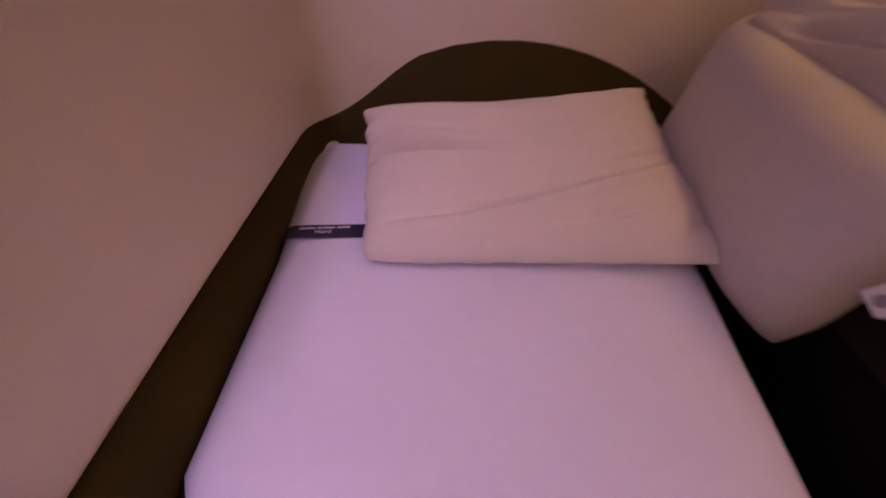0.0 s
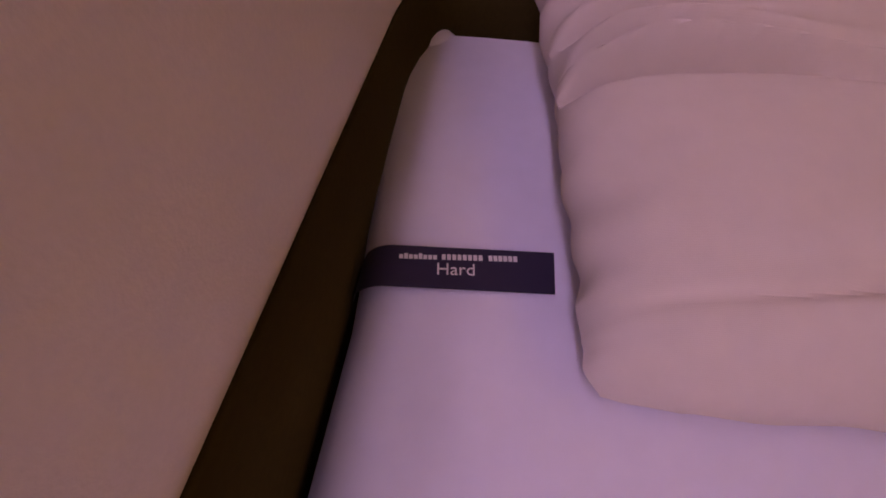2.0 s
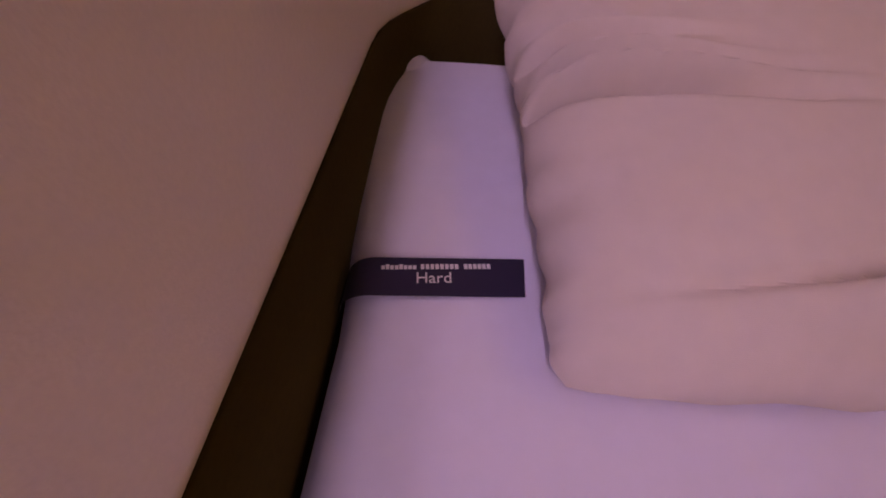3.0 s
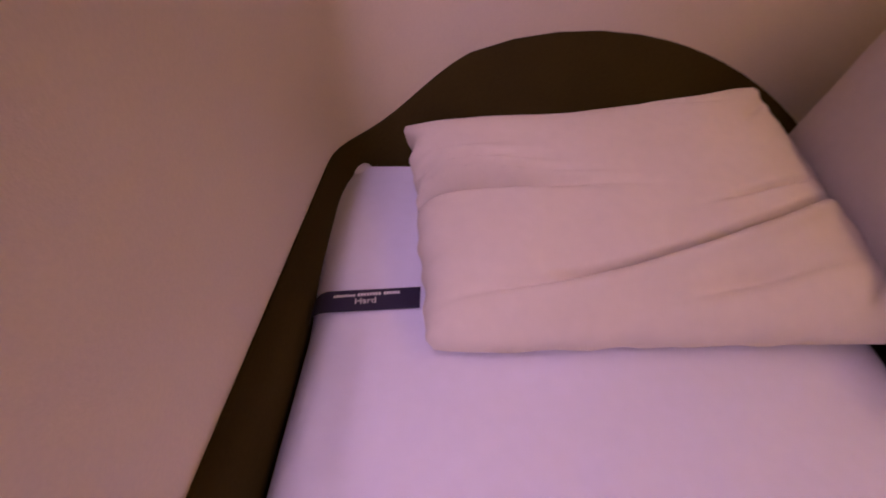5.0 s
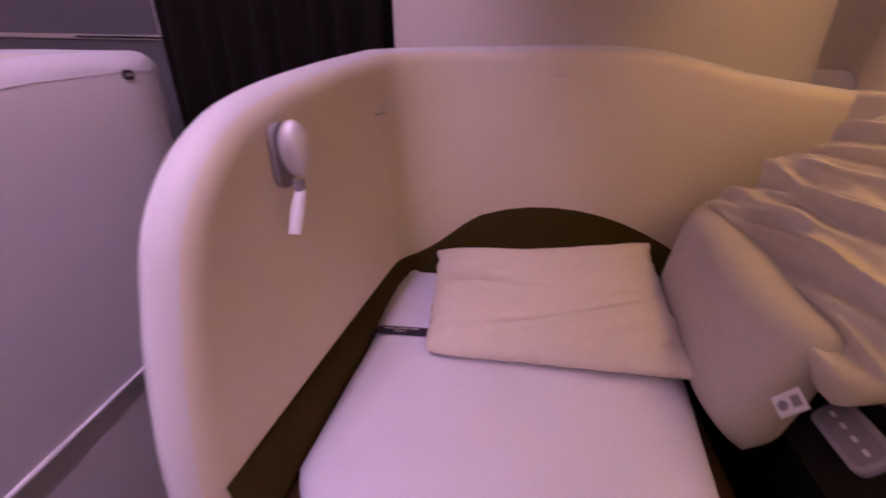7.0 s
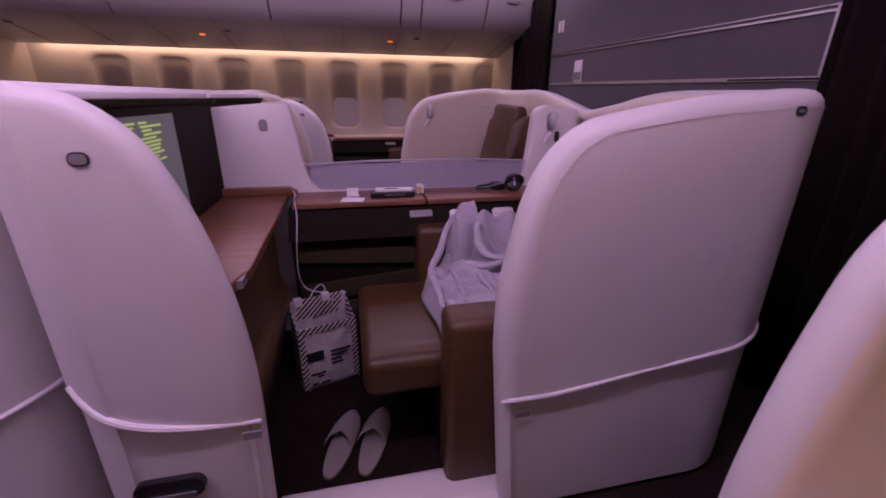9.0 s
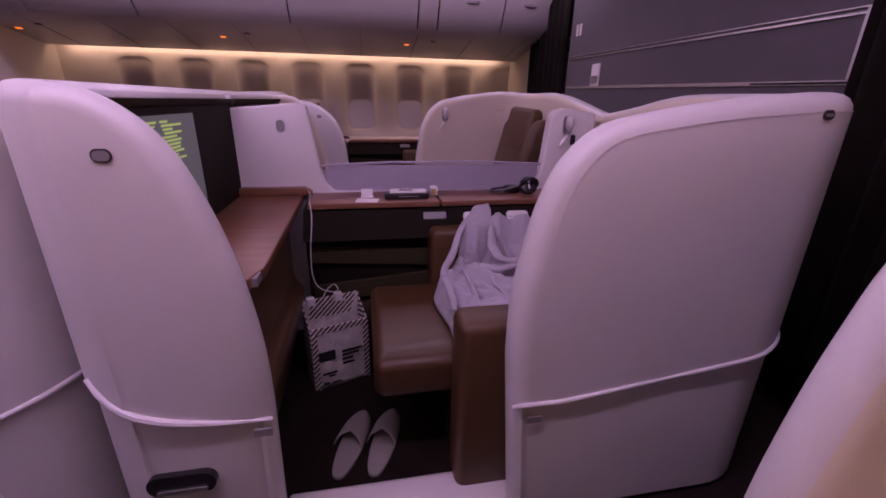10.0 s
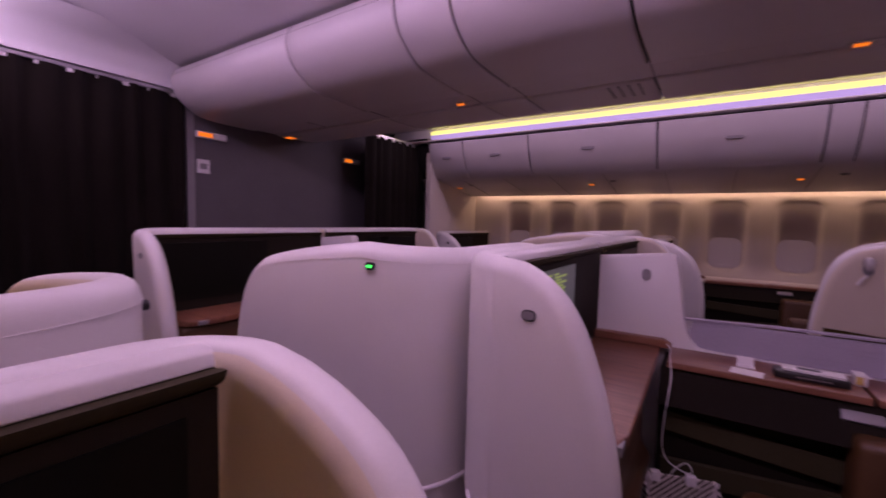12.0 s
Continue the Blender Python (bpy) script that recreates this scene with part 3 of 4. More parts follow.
def shell_columns(q, inset=0.0):
    """The shell's run in plan, from the wing's front edge round to the inner end: (bottom u, y), (top u, y, z)."""
    cols = []
    pts = [(0, y, z) for y, z in q.wing]
    if not q.window:
        pts[-1] = (0, q.turn, 1.185)
    top = curve(pts, 34)
    u = q.u - inset
    for k, p in enumerate(top):
        f = k / 33
        by = 0.012 + (q.turn - 0.012) * f ** 1.35
        cols.append(((u, by), (u, p.y, p.z)))
    r = q.radius - inset
    for k in range(1, 13):
        a = math.pi / 2 * k / 12
        cu, cy = u - r + r * math.cos(a), q.turn + r * math.sin(a)
        cols.append(((cu, cy), (cu, cy, pts[-1][2] + ((1.202 if q.window else 1.188 if q.turn > 0.65 else 1.172) - pts[-1][2]) * math.sin(a))))
    e = q.turn + r
    h = 0.0 if q.window else 0.014 if q.turn > 0.65 else 0.03
    rim = curve([(u - r, 0, 1.202 - h), (0.6, 0, 1.204 - h), (0.43, 0, 1.187 - h * 0.7), (0.24, 0, 1.142), (0.03, 0, 1.11), (-0.02, 0, 1.108)], 22)
    for p in rim[1:]:
        cols.append(((p.x, e), (p.x, e, p.z)))
    return cols


def suite_shell(q, lit=False):
    t = thing("suite_shell", "white curved privacy shell with rounded wing beside the aisle", "seat shell", "suite shells")
    cols = shell_columns(q)
    run = []
    for k, (b, a) in enumerate(cols):
        ang = math.pi / 2 * min(1, max(0, (k - 33) / 12))
        run.append(((b[0], b[1] + 0.045 * max(0, 1 - k / 33)), a, (math.cos(ang), math.sin(ang))))
    ledge = [0.424 + 0.095 * max(0, min(1.3, (b[1] - 0.18) / 0.62)) ** 1.3 for b, a in cols]
    part("shell_panel", rounded_sheet(q, run, q.r, ledge), SHELL, t, second=SHELL_IN, angle=50)
    # raised bead round the outside, and a seam under the rim
    bead = []
    for k, (b, a) in enumerate(cols[:50]):
        z = ledge[k]
        g = min(1, (z - 0.02) / (a[2] - 0.02))
        ang = math.pi / 2 * min(1, max(0, (k - 33) / 12))
        bead.append(q.p(b[0] + (q.r + 0.001) * math.cos(ang), b[1] + (a[1] - b[1]) * g + (q.r + 0.001) * math.sin(ang), z))
    part("bead", tube(bead, [0.003 + 0.004 * math.sin(math.pi * min(1, 0.08 + 1.6 * k / 49)) ** 0.6 if k < 28 else 0.0068 for k in range(50)], 8), BEAD, t, "raised pale bead")
    seam = []
    for k, (b, a) in enumerate(cols[9:45]):
        g = k / 35
        ang = math.pi / 2 * min(1, max(0, (k + 9 - 33) / 12))
        seam.append(q.p(a[0] + (q.r + 0.0003) * math.cos(ang), a[1] + 0.05 * (1 - g) ** 2 + (q.r + 0.0003) * math.sin(ang), a[2] - 0.012 - 0.03 * min(1, g * 1.6)))
    part("rim_seam", tube(seam, 0.0008, 5), SHELL, t)
    part("seat_label", q.box(1.189, 1.192, 0.025, 0.065, 0.365, 0.385), PLASTIC_G, t, "small grey seat label")
    lamp = (0.67, 1.136) if q.turn > 0.65 else (0.655, 1.122)
    part("exit_lamp_rim", q.map(prism(rounded(*lamp, 0.030, 0.022, 0.0105), "x", 1.165, 1.192)), PLASTIC_B, t)
    part("exit_lamp", q.map(prism(rounded(*lamp, 0.018, 0.007, 0.003), "x", 1.19, 1.194)), GREEN if lit else PLASTIC_G, t, "green glowing lamp" if lit else "unlit grey lamp")
    # dark lining inside, arched over the head of the bed
    inner = shell_columns(q, q.r + 0.002)
    low, high = [], []
    for k, (b, a) in enumerate(inner[2:]):
        uu, yy = b
        arch = 0.779 - 0.85 * (uu - 0.68) ** 2
        zt = 0.686 - 0.034 * min(1, k / 31) ** 1.3
        if k > 31:
            f = min(1, (k - 31) / 13)
            f = f * f * (3 - 2 * f)
            zt = zt * (1 - f) + max(arch, 0.45) * f - 0.016 * math.sin(math.pi * f)
        yy = max(yy, 0.015) - (0.07 * max(0, 1 - k / 14) if q.s < 0 and q.window else 0)
        low.append(q.p(uu, max(yy, 0.0), 0.10))
        high.append(q.p(uu, yy, zt))
    solid(part("lining", grid([low, high]), LINER, t, "dark olive lining"), 0.006, 0.0)
    # small marks on the inner face
    part("pocket_flap", q.box(1.097, 1.1005, 0.565, 0.632, 1.058, 1.0600), PLASTIC_G, t)
    part("inner_mark", q.map(prism(rounded(0.70, 1.136, 0.035, 0.008, 0.003), "y", q.turn + q.radius - 0.048, q.turn + q.radius - 0.0445)), SHELL_LOW, t)
    return t


def front_unit(q, screen_on=False, number=0):
    """The wing and wall ahead of the passenger, with monitor, desk and the white cabinet."""
    t = thing("monitor_unit", "white wing panel with recessed monitor and wooden desk", "monitor unit", "monitor units")
    drop = q.drop
    up = 0.0 if q.window else 0.026
    top = curve([(0, y, z) for y, z in q.front], 30)
    cols = []
    for k, p in enumerate(top):
        g = k / 29
        inw = 0.02 * (1 - g) ** 3
        cols.append(((1.125 - inw, -0.61 - 0.036 * (1 - g) - 0.27 * g ** 1.2), (1.137 - inw, p.y, p.z), (1, 0)))
    r = 0.095 if q.window else 0.12
    high = top[-1].z
    for k in range(1, 9):
        a = math.pi / 2 * k / 8
        c = (1.137 - r + r * math.cos(a), r - 0.975 - r * math.sin(a))
        cols.append((c, (*c, high + 0.006 * k / 8), (math.cos(a), -math.sin(a))))
    for k in range(1, 15):
        u = (1.137 - r) * (1 - k / 14)
        cols.append(((u, -0.975), (u, -0.975, high + 0.006 - (0.03 if q.window else 0) * (k / 14) ** 3), (0, -1)))
    def ledge_at(y):
        g = min(1, max(0, (-0.60 - y) / 0.36))
        return 0.435 + 0.055 * g + 0.09 * g ** 5
    part("wing_panel", rounded_sheet(q, cols, 0.036, [ledge_at(c[0][1]) for c in cols]), SHELL, t, second=SHELL_IN, angle=50)
    bead = []
    for k in range(16):
        g = k / 15
        y = -0.60 - 0.36 * g
        z = ledge_at(y)
        round_off = r + 0.036 - math.sqrt((r + 0.036) ** 2 - max(0, r - 0.975 - y) ** 2)
        bead.append(q.p(1.130 - 0.02 * (1 - g) ** 3 + 0.037 + 0.006 * g - round_off, y, z))
    part("bead", tube(bead, [0.003 + 0.0065 * math.sin(math.pi * (0.1 + 0.65 * k / 15)) for k in range(16)], 8), BEAD, t, "raised pale bead")
    part("oval_rim", q.map(prism(rounded(-0.802, 1.051 - drop, 0.033, 0.024, 0.0115), "x", 1.160, 1.1745)), PLASTIC_B, t)
    part("oval_button", q.map(prism(rounded(-0.802, 1.051 - drop, 0.027, 0.018, 0.0085), "x", 1.170, 1.176)), PLASTIC_G, t, "oval grey call button")
    part("seat_label", q.box(1.158, 1.164, -0.64, -0.60, 0.40, 0.42), PLASTIC_G, t, "small grey seat label")
    part("foot_grip", q.map(prism(rounded(-0.815, 0.290, 0.15, 0.056, 0.026), "x", 1.115, 1.169)), PLASTIC_B, t, "dark recessed grip")
    part("grip_lip", q.map(prism(rounded(-0.815, 0.272, 0.11, 0.012, 0.005), "x", 1.150, 1.173)), CHROME, t)
    # wall with overhanging rim
    part("top_band", q.map(prism([(-0.950, 1.143 - drop), (-0.910, 1.143 - drop), (-0.916, 1.160 - drop), (-0.924, 1.165 - drop), (-0.950, 1.166 - drop)], "x", 0.03, 1.096)), SHELL, t, bevel=0.003)
    part("rim_lip", q.map(prism([(-0.945, 1.1425 - drop), (-0.894, 1.1425 - drop), (-0.898, 1.130 - drop), (-0.908, 1.122 - drop), (-0.945, 1.12 - drop)], "x", 0.03, 1.099)), OLIVE, t)
    part("monitor_surround", q.box(0.03, 1.099, -0.941, -0.906, 0.74, 1.121 - drop), SURROUND, t)
    part("knee_panel", q.box(0.03, 1.085, -0.941, -0.928, 0.02, 0.707), DARK, t)
    scr = part("screen", q.box(0.455, 1.06, -0.908, -0.902, 0.79, 1.100 - drop), SCREEN_ON if screen_on else SCREEN_OFF, t, "lit grey cabin screen" if screen_on else "dark glossy screen")
    if screen_on:
        for k in range(24):
            z = 1.082 - 0.0105 * k
            w = 0.05 + 0.09 * abs(math.sin(1.7 * k)) * (1 if k < 11 else 0.45)
            gap = 0.02 + 0.012 * (k % 3)
            for a, b in ((0.70 - w, 0.70 - 0.006 * (k % 4)), (0.70 + gap, 0.80 + 0.03 * math.sin(k))):
                part("screen_mark", q.box(a, b, -0.902, -0.9012, z - 0.003, z + 0.003), SCREEN_TXT, scr, "pale green screen graphic")
    desk = part("desk", q.map(prism([(0.02, -0.945), (1.07, -0.945), (1.075, -0.70), (1.04, -0.655), (0.93, -0.625), (0.02, -0.64)], "z", 0.708, 0.738)), WOOD, t, "brown wooden desk top", bevel=0.005)
    part("desk_catch", q.box(0.955, 1.0, -0.645, -0.630, 0.712, 0.734), PLASTIC_G, t)
    part("desk_ledge", q.map(prism([(-0.95, 0.738), (-0.60, 0.738), (-0.60, 0.755), (-0.63, 0.772), (-0.95, 0.772)], "x", 0.03, 0.075)), WOOD, t, bevel=0.004)
    part("footwell_side", q.map(prism([(-0.94, 0.03), (-0.72, 0.03), (-0.62, 0.42), (-0.66, 0.46), (-0.66, 0.708), (-0.94, 0.708)], "x", 0.35, 1.07)), LEATHER, t, "brown padded foot stool", bevel=0.03)
    return t


def side_console(q, own=False):
    """Wood-topped ledge along the inner side with a sloping dark control face."""
    t = thing("side_console", "wood-topped side console with dark sloping control face", "side console", "side consoles")
    k = 0.035 if q.window else 0.0
    part("body", q.map(prism([(0.03, 0.02), (0.26, 0.02), (0.26, 0.58), (0.335 - k, 0.60), (0.245 - k, 0.716), (0.03, 0.716)], "y", -0.62, 0.70)), DARK, t)
    for y0, y1 in (((-0.60, -0.20), (-0.19, 0.20), (0.21, 0.69)) if q.window else ((-0.60, -0.045), (-0.035, 0.50), (0.51, 0.69))):
        part("top_board", q.box(0.032, 0.262 - k, y0, y1, 0.716, 0.74), WOOD, t, "brown veneer board", bevel=0.004)
    part("groove_panel", q.map(prism([(-0.60, 0.49), (0.0, 0.45), (0.0, 0.53), (-0.60, 0.56)], "x", 0.27, 0.285)), OLIVE, t)
    part("groove_panel", q.map(prism([(-0.60, 0.30), (0.0, 0.36), (0.0, 0.43), (-0.60, 0.38)], "x", 0.27, 0.292)), OLIVE, t)
    part("groove_panel", q.map(prism([(-0.60, 0.03), (0.0, 0.03), (0.0, 0.33), (-0.60, 0.27)], "x", 0.27, 0.286)), OLIVE, t)
    # controllers lying on the sloping face
    slope = frame_of((0, 1, 0), (-0.09, 0, 0.116), (0.116, 0, 0.09), (0.290 - k, 0, 0.658))
    for name, y, w, h, mat, label in (("grey_panel", 0.04 if own else -0.07, 0.12 if own else 0.10, 0.07 if own else 0.034, PLASTIC_G, "grey outlet cover"), ("handset", 0.225 if q.window else 0.115, 0.115, 0.062, BLIND if own else PLASTIC_W, "grey seat handset" if own else "pale seat handset"), ("switch_panel", 0.43 if q.window else 0.305, 0.10, 0.06, PLASTIC_W, "white switch panel")):
        h0 = part(name, q.map(place_free(prism(rounded(y, 0.024 if name == "grey_panel" and not own else 0.006, w, h, 0.005 if name == "grey_panel" else 0.015), "z", -0.004, 0.012), slope)), mat, t, label, bevel=0.004)
        if name != "grey_panel":
            part("face", q.map(place_free(prism(rounded(y, 0.006, w - 0.018, h - 0.018, 0.01), "z", 0.012, 0.0135), slope)), PLASTIC_G if own else PAPER, h0)
            for i in range(4):
                part("key", q.map(place_free(prism(rounded(y - 0.036 + 0.024 * i, 0.006, 0.011, 0.006, 0.002, 2), "z", 0.0135, 0.015), slope)), PLASTIC_W if own else PLASTIC_G, h0)
    return t


def seat(q):
    t = thing("armchair", "wide brown leather armchair with padded arms inside the suite", "armchair", "suite armchairs")
    part("seat_cushion", q.box(0.385, 0.955, -0.36, 0.55, 0.285, 0.42), LEATHER, t, bevel=0.038, seg=6)
    part("seat_base", q.box(0.40, 0.94, -0.12, 0.66, 0.02, 0.29), DARK, t)
    part("backrest", q.map(prism([(0.42, 0.36), (0.54, 0.36), (0.71, 0.98), (0.70, 1.03), (0.63, 1.04), (0.58, 0.98)], "x", 0.40, 0.94)), LEATHER, t, bevel=0.04, seg=4)
    part("headrest", q.map(prism([(0.54, 0.84), (0.60, 0.82), (0.68, 1.05), (0.66, 1.09), (0.60, 1.085)], "x", 0.47, 0.87)), LEATHER, t, bevel=0.03, seg=4)
    for u0, u1, y0, z1 in ((0.95, 1.085, -0.13, 0.60), (0.215, 0.375, -0.10, 0.642)):
        part("armrest", q.box(u0, u1, y0, 0.62, 0.02, z1), LEATHER, t, bevel=0.03, seg=4)
    return t


def partition(q0):
    """Low wall between the two middle suites with a pleated privacy blind."""
    y0 = q0.y0
    t = thing("centre_partition", "white partition between middle suites with lowered blind", "partition", "centre partitions")
    line = curve([(0, -0.60, 1.125), (0, -0.585, 1.05), (0, -0.57, 0.93), (0, -0.555, 0.84), (0, -0.52, 0.765), (0, -0.44, 0.742), (0, 0.0, 0.738),
                  (0, 0.40, 0.742), (0, 0.48, 0.77), (0, 0.515, 0.86), (0, 0.53, 1.0), (0, 0.545, 1.10), (0, 0.60, 1.128)], 48)
    outline = [(-0.985, 0.02), (-0.985, 1.10), (-0.625, 1.134)] + [(p.y, p.z) for p in line] + [(0.68, 1.12), (0.77, 1.108), (0.77, 0.02)]
    part("wall_panel", prism([(a + y0, b) for a, b in outline], "x", -0.032, 0.032), SHELL, t, bevel=0.012)
    for k in range(7):
        z = 0.742 + 0.017 * k
        part("blind_pleat", prism([(-0.008, z), (0.0, z - 0.004), (0.008, z), (0.006, z + 0.016), (-0.006, z + 0.016)], "y", y0 - 0.555 + 0.004 * k, y0 + 0.52 - 0.004 * k), BLIND, t)
    part("blind_rail", prism([(y0 - 0.57, 0.855), (y0 - 0.25, 0.868), (y0 + 0.2, 0.868), (y0 + 0.53, 0.855), (y0 + 0.53, 0.863), (y0 + 0.2, 0.876), (y0 - 0.25, 0.876), (y0 - 0.57, 0.863)], "x", -0.012, 0.012), BLIND, t)
    for s in (-1, 1):
        part("latch_rim", prism(rounded(y0 - 0.712, 1.036, 0.034, 0.05, 0.0165), "x", s * 0.03, s * 0.036), PLASTIC_G, t, "oval grey latch")
        part("coat_hook", prism(rounded(y0 + 0.66, 0.98, 0.02, 0.05, 0.009), "x", s * 0.03, s * 0.045), PLASTIC_B, t, "small dark hook")
    return t


def reading_lamp(q, u, y, z, face):
    """Egg-shaped chrome head on an oval plate with a short arm."""
    t = thing("reading_lamp", "small satin grey reading lamp with folded white arm", "reading lamp", "reading lamps")
    f = face
    part("wall_plate", q.map(prism(rounded(y, z, 0.044, 0.088, 0.021), "x", u, u + f * 0.008)), PLASTIC_G, t, "grey oval wall plate")
    bm = bmesh.new()
    bmesh.ops.create_uvsphere(bm, u_segments=20, v_segments=14, radius=1)
    for v in bm.verts:
        k = 1 + 0.25 * v.co.z
        v.co = (u + f * (0.024 + 0.021 * v.co.x), y + 0.020 * v.co.y * k, z + 0.010 + 0.038 * v.co.z)
    part("lamp_head", q.map(bm), SATIN, t)
    part("pivot", q.map(tube([(u + f * 0.026, y - 0.004, z - 0.03), (u + f * 0.028, y - 0.006, z - 0.05)], 0.008, 10)), PLASTIC_G, t)
    arm = [(u + f * 0.028, y - 0.006, z - 0.045), (u + f * 0.031, y - 0.026, z - 0.066), (u + f * 0.032, y - 0.044, z - 0.096)]
    part("arm", q.map(tube(arm, [0.008, 0.010, 0.009], 10, 0.6)), PLASTIC_W, t, "flat white arm")
    return t


A, B = Suite(0, 1, 0, 0), Suite(0, -1, 0.045, 0)
OWN, C = Suite(2.85, -1, 0.15, -0.035, True), Suite(-2.85, 1, 0.15, 0.09, True)
PITCH = -1.9
FA, FB = Suite(0, 1, PITCH, PITCH), Suite(0, -1, PITCH, PITCH)
FOWN, FC = Suite(2.85, -1, -2.03, -2.06, True), Suite(-2.85, 1, -1.98, -2.02, True)
FOWN.lower = 0.048
B.lift = C.lift = 0.04


def door_sill(q):
    t = thing("door_sill", "white threshold plate on the floor of the suite doorway", "door sill", "door sills")
    part("plate", q.map(prism([(1.01, 0.0), (1.165, 0.0), (1.165, 0.03), (1.14, 0.05), (1.03, 0.05), (1.01, 0.03)], "y", -0.62, 0.03)), SHELL, t, bevel=0.008)


for q in (A, B, OWN, C, FA, FB, FOWN, FC):
    suite_shell(q, lit=q is FA)
    front_unit(q, screen_on=q is A)
    side_console(q, own=q is OWN)
    door_sill(q)
    if q is not OWN:
        seat(q)
    own = q is OWN
    reading_lamp(q, 1.10, 0.185, 1.052 if own else 1.025, -1)
    reading_lamp(q, 0.034, 0.555 if own else 0.625, 1.10 if own else 1.05, 1)
    fwd = -0.16 if own else 0.0
    if q.window:
        t = thing("window_side_panel", "grey panel closing the suite beside the sidewall", "panel", "window side panels")
        part("panel", q.map(prism([(0.45 + fwd, 0.02), (0.45 + fwd, 0.74), (0.50 + fwd, 0.80), (0.52 + fwd, 1.0), (0.56 + fwd, 1.09), (0.62 + fwd, 1.113), (0.86, 1.11), (0.86, 0.02)], "x", -0.03, 0.032)), SIDEWALL, t, bevel=0.012)
for q in (A, FA):
    partition(q)

# ---- the bed in the window suite ----


def bed():
    base = thing("daybed", "dark brown leather armchair folded flat under the mattress", "daybed")
    part("base", box(1.86, 2.44, -0.75, 1.08, 0.02, 0.42), DARK, base)
    part("seat_pad", box(1.80, 2.42, -0.78, 1.06, 0.40, 0.50), LEATHER, base, bevel=0.03)
    part("arm_pad", box(2.45, 2.52, -0.2, 0.95, 0.02, 0.45), LEATHER, base, bevel=0.02)
    part("aisle_arm", prism([(1.745, 0.02), (1.83, 0.02), (1.83, 0.50), (1.80, 0.545), (1.745, 0.545)], "y", 0.10, 0.34), LEATHER, base, "brown leather arm end", bevel=0.015)
    # mattress with soft rolled edges
    n, k = 60, 40
    rows = []
    t = thing("mattress", "white quilted mattress pad with smooth cover and dark tape label", "mattress")

    def left(y):
        if y < 0.0:
            return 1.93
        return 1.762 - 0.032 * max(0, y - 0.55) / 0.3 if y > 0.225 else 1.758 + 0.168 * (1 - y / 0.225)

    for i in range(n + 1):
        y = -0.80 + (0.914 + 0.80) * i / n
        a, b = left(y), 2.452 - 0.13 * min(0.75, max(0, 0.55 - y)) + 0.003 * math.sin(9 * y)
        ring = []
        for j in range(k):
            ang = math.tau * j / k
            c, s = math.cos(ang), math.sin(ang)
            e = 0.28
            cu = math.copysign(abs(c) ** e, c)
            su = math.copysign(abs(s) ** (0.55), s)
            x = (a + b) / 2 + (b - a) / 2 * cu
            endk = min(1, (0.914 - y) / 0.03 + 0.35) if y > 0.894 else 1
            z = 0.545 + 0.042 * su * endk
            if su > 0:
                z += 0.002 * noise.noise((x * 5, y * 4, 0.3)) + 0.0035 * math.sin(4 * x + 1)
            ring.append((x, y, z))
        rows.append(ring)
    bm = grid(rows, close=True)
    bm.verts.ensure_lookup_table()
    for r in (0, n):
        bm.faces.new([bm.verts[r * k + j] for j in range(k)])
    cover = part("cover", bm, SHEET, t)
    # corner tip of the cover turned up at the head end
    bm = bmesh.new()
    bmesh.ops.create_uvsphere(bm, u_segments=16, v_segments=10, radius=1)
    for v in bm.verts:
        v.co = (1.767 + 0.034 * v.co.x, 0.886 + 0.024 * v.co.y, 0.577 + 0.018 * v.co.z * (1 - 0.45 * v.co.x))
    part("cover_tip", bm, SHEET, t)
    # tape label wrapped over the aisle edge
    strip = []
    for y in (0.564, 0.575, 0.586, 0.597):
        row = []
        for j in range(24):
            f = j / 23
            if f < 0.3:
                ang = math.pi * (1 - 0.5 * f / 0.3)
                row.append((1.782 + 0.0225 * math.cos(ang), y + 0.014 * max(0, f - 0.1), 0.566 + 0.0255 * math.sin(ang)))
            else:
                x = 1.782 + (f - 0.3) / 0.7 * 0.112
                row.append((x, y + 0.014 * (f - 0.1), 0.5915))
        strip.append(row)
    tape = part("tape_label", grid(strip), NAVY, t, "navy woven tape label with white lettering")
    return t


MAT = bed()

# lettering on the tape
def lettering(text, size, m, material, parent, name="lettering"):
    cu = bpy.data.curves.new(name, "FONT")
    cu.body, cu.size, cu.extrude, cu.align_x = text, size, 0.0002, "CENTER"
    tmp = new(name, cu)
    me = bpy.data.meshes.new_from_object(tmp.evaluated_get(bpy.context.evaluated_depsgraph_get()))
    bpy.data.objects.remove(tmp)
    me.materials.append(material)
    ob = new(name, me)
    ob.matrix_world = m
    ob.parent = parent
    return ob


TAPE_M = frame_of((0.993, 0.11, 0), (-0.11, 0.993, 0), (0, 0, 1), (1.832, 0.5825, 0.5922))
lettering("Hard", 0.0130, TAPE_M @ pose(-0.004, -0.0005, 0), PAPER, MAT)
for x0, n_bars, w in ((-0.0425, 8, 0.0033), (-0.0135, 8, 0.0036), (0.0185, 6, 0.0034)):
    for k in range(n_bars):
        tall = 0.0042 if x0 > -0.04 or k in (1, 4) else 0.0032
        b = box(x0 + w * k, x0 + w * k + 0.0026, 0.0112, 0.0112 + tall, -0.0002, 0.0004)
        part("print_bar", place_free(b, TAPE_M), PAPER, MAT)


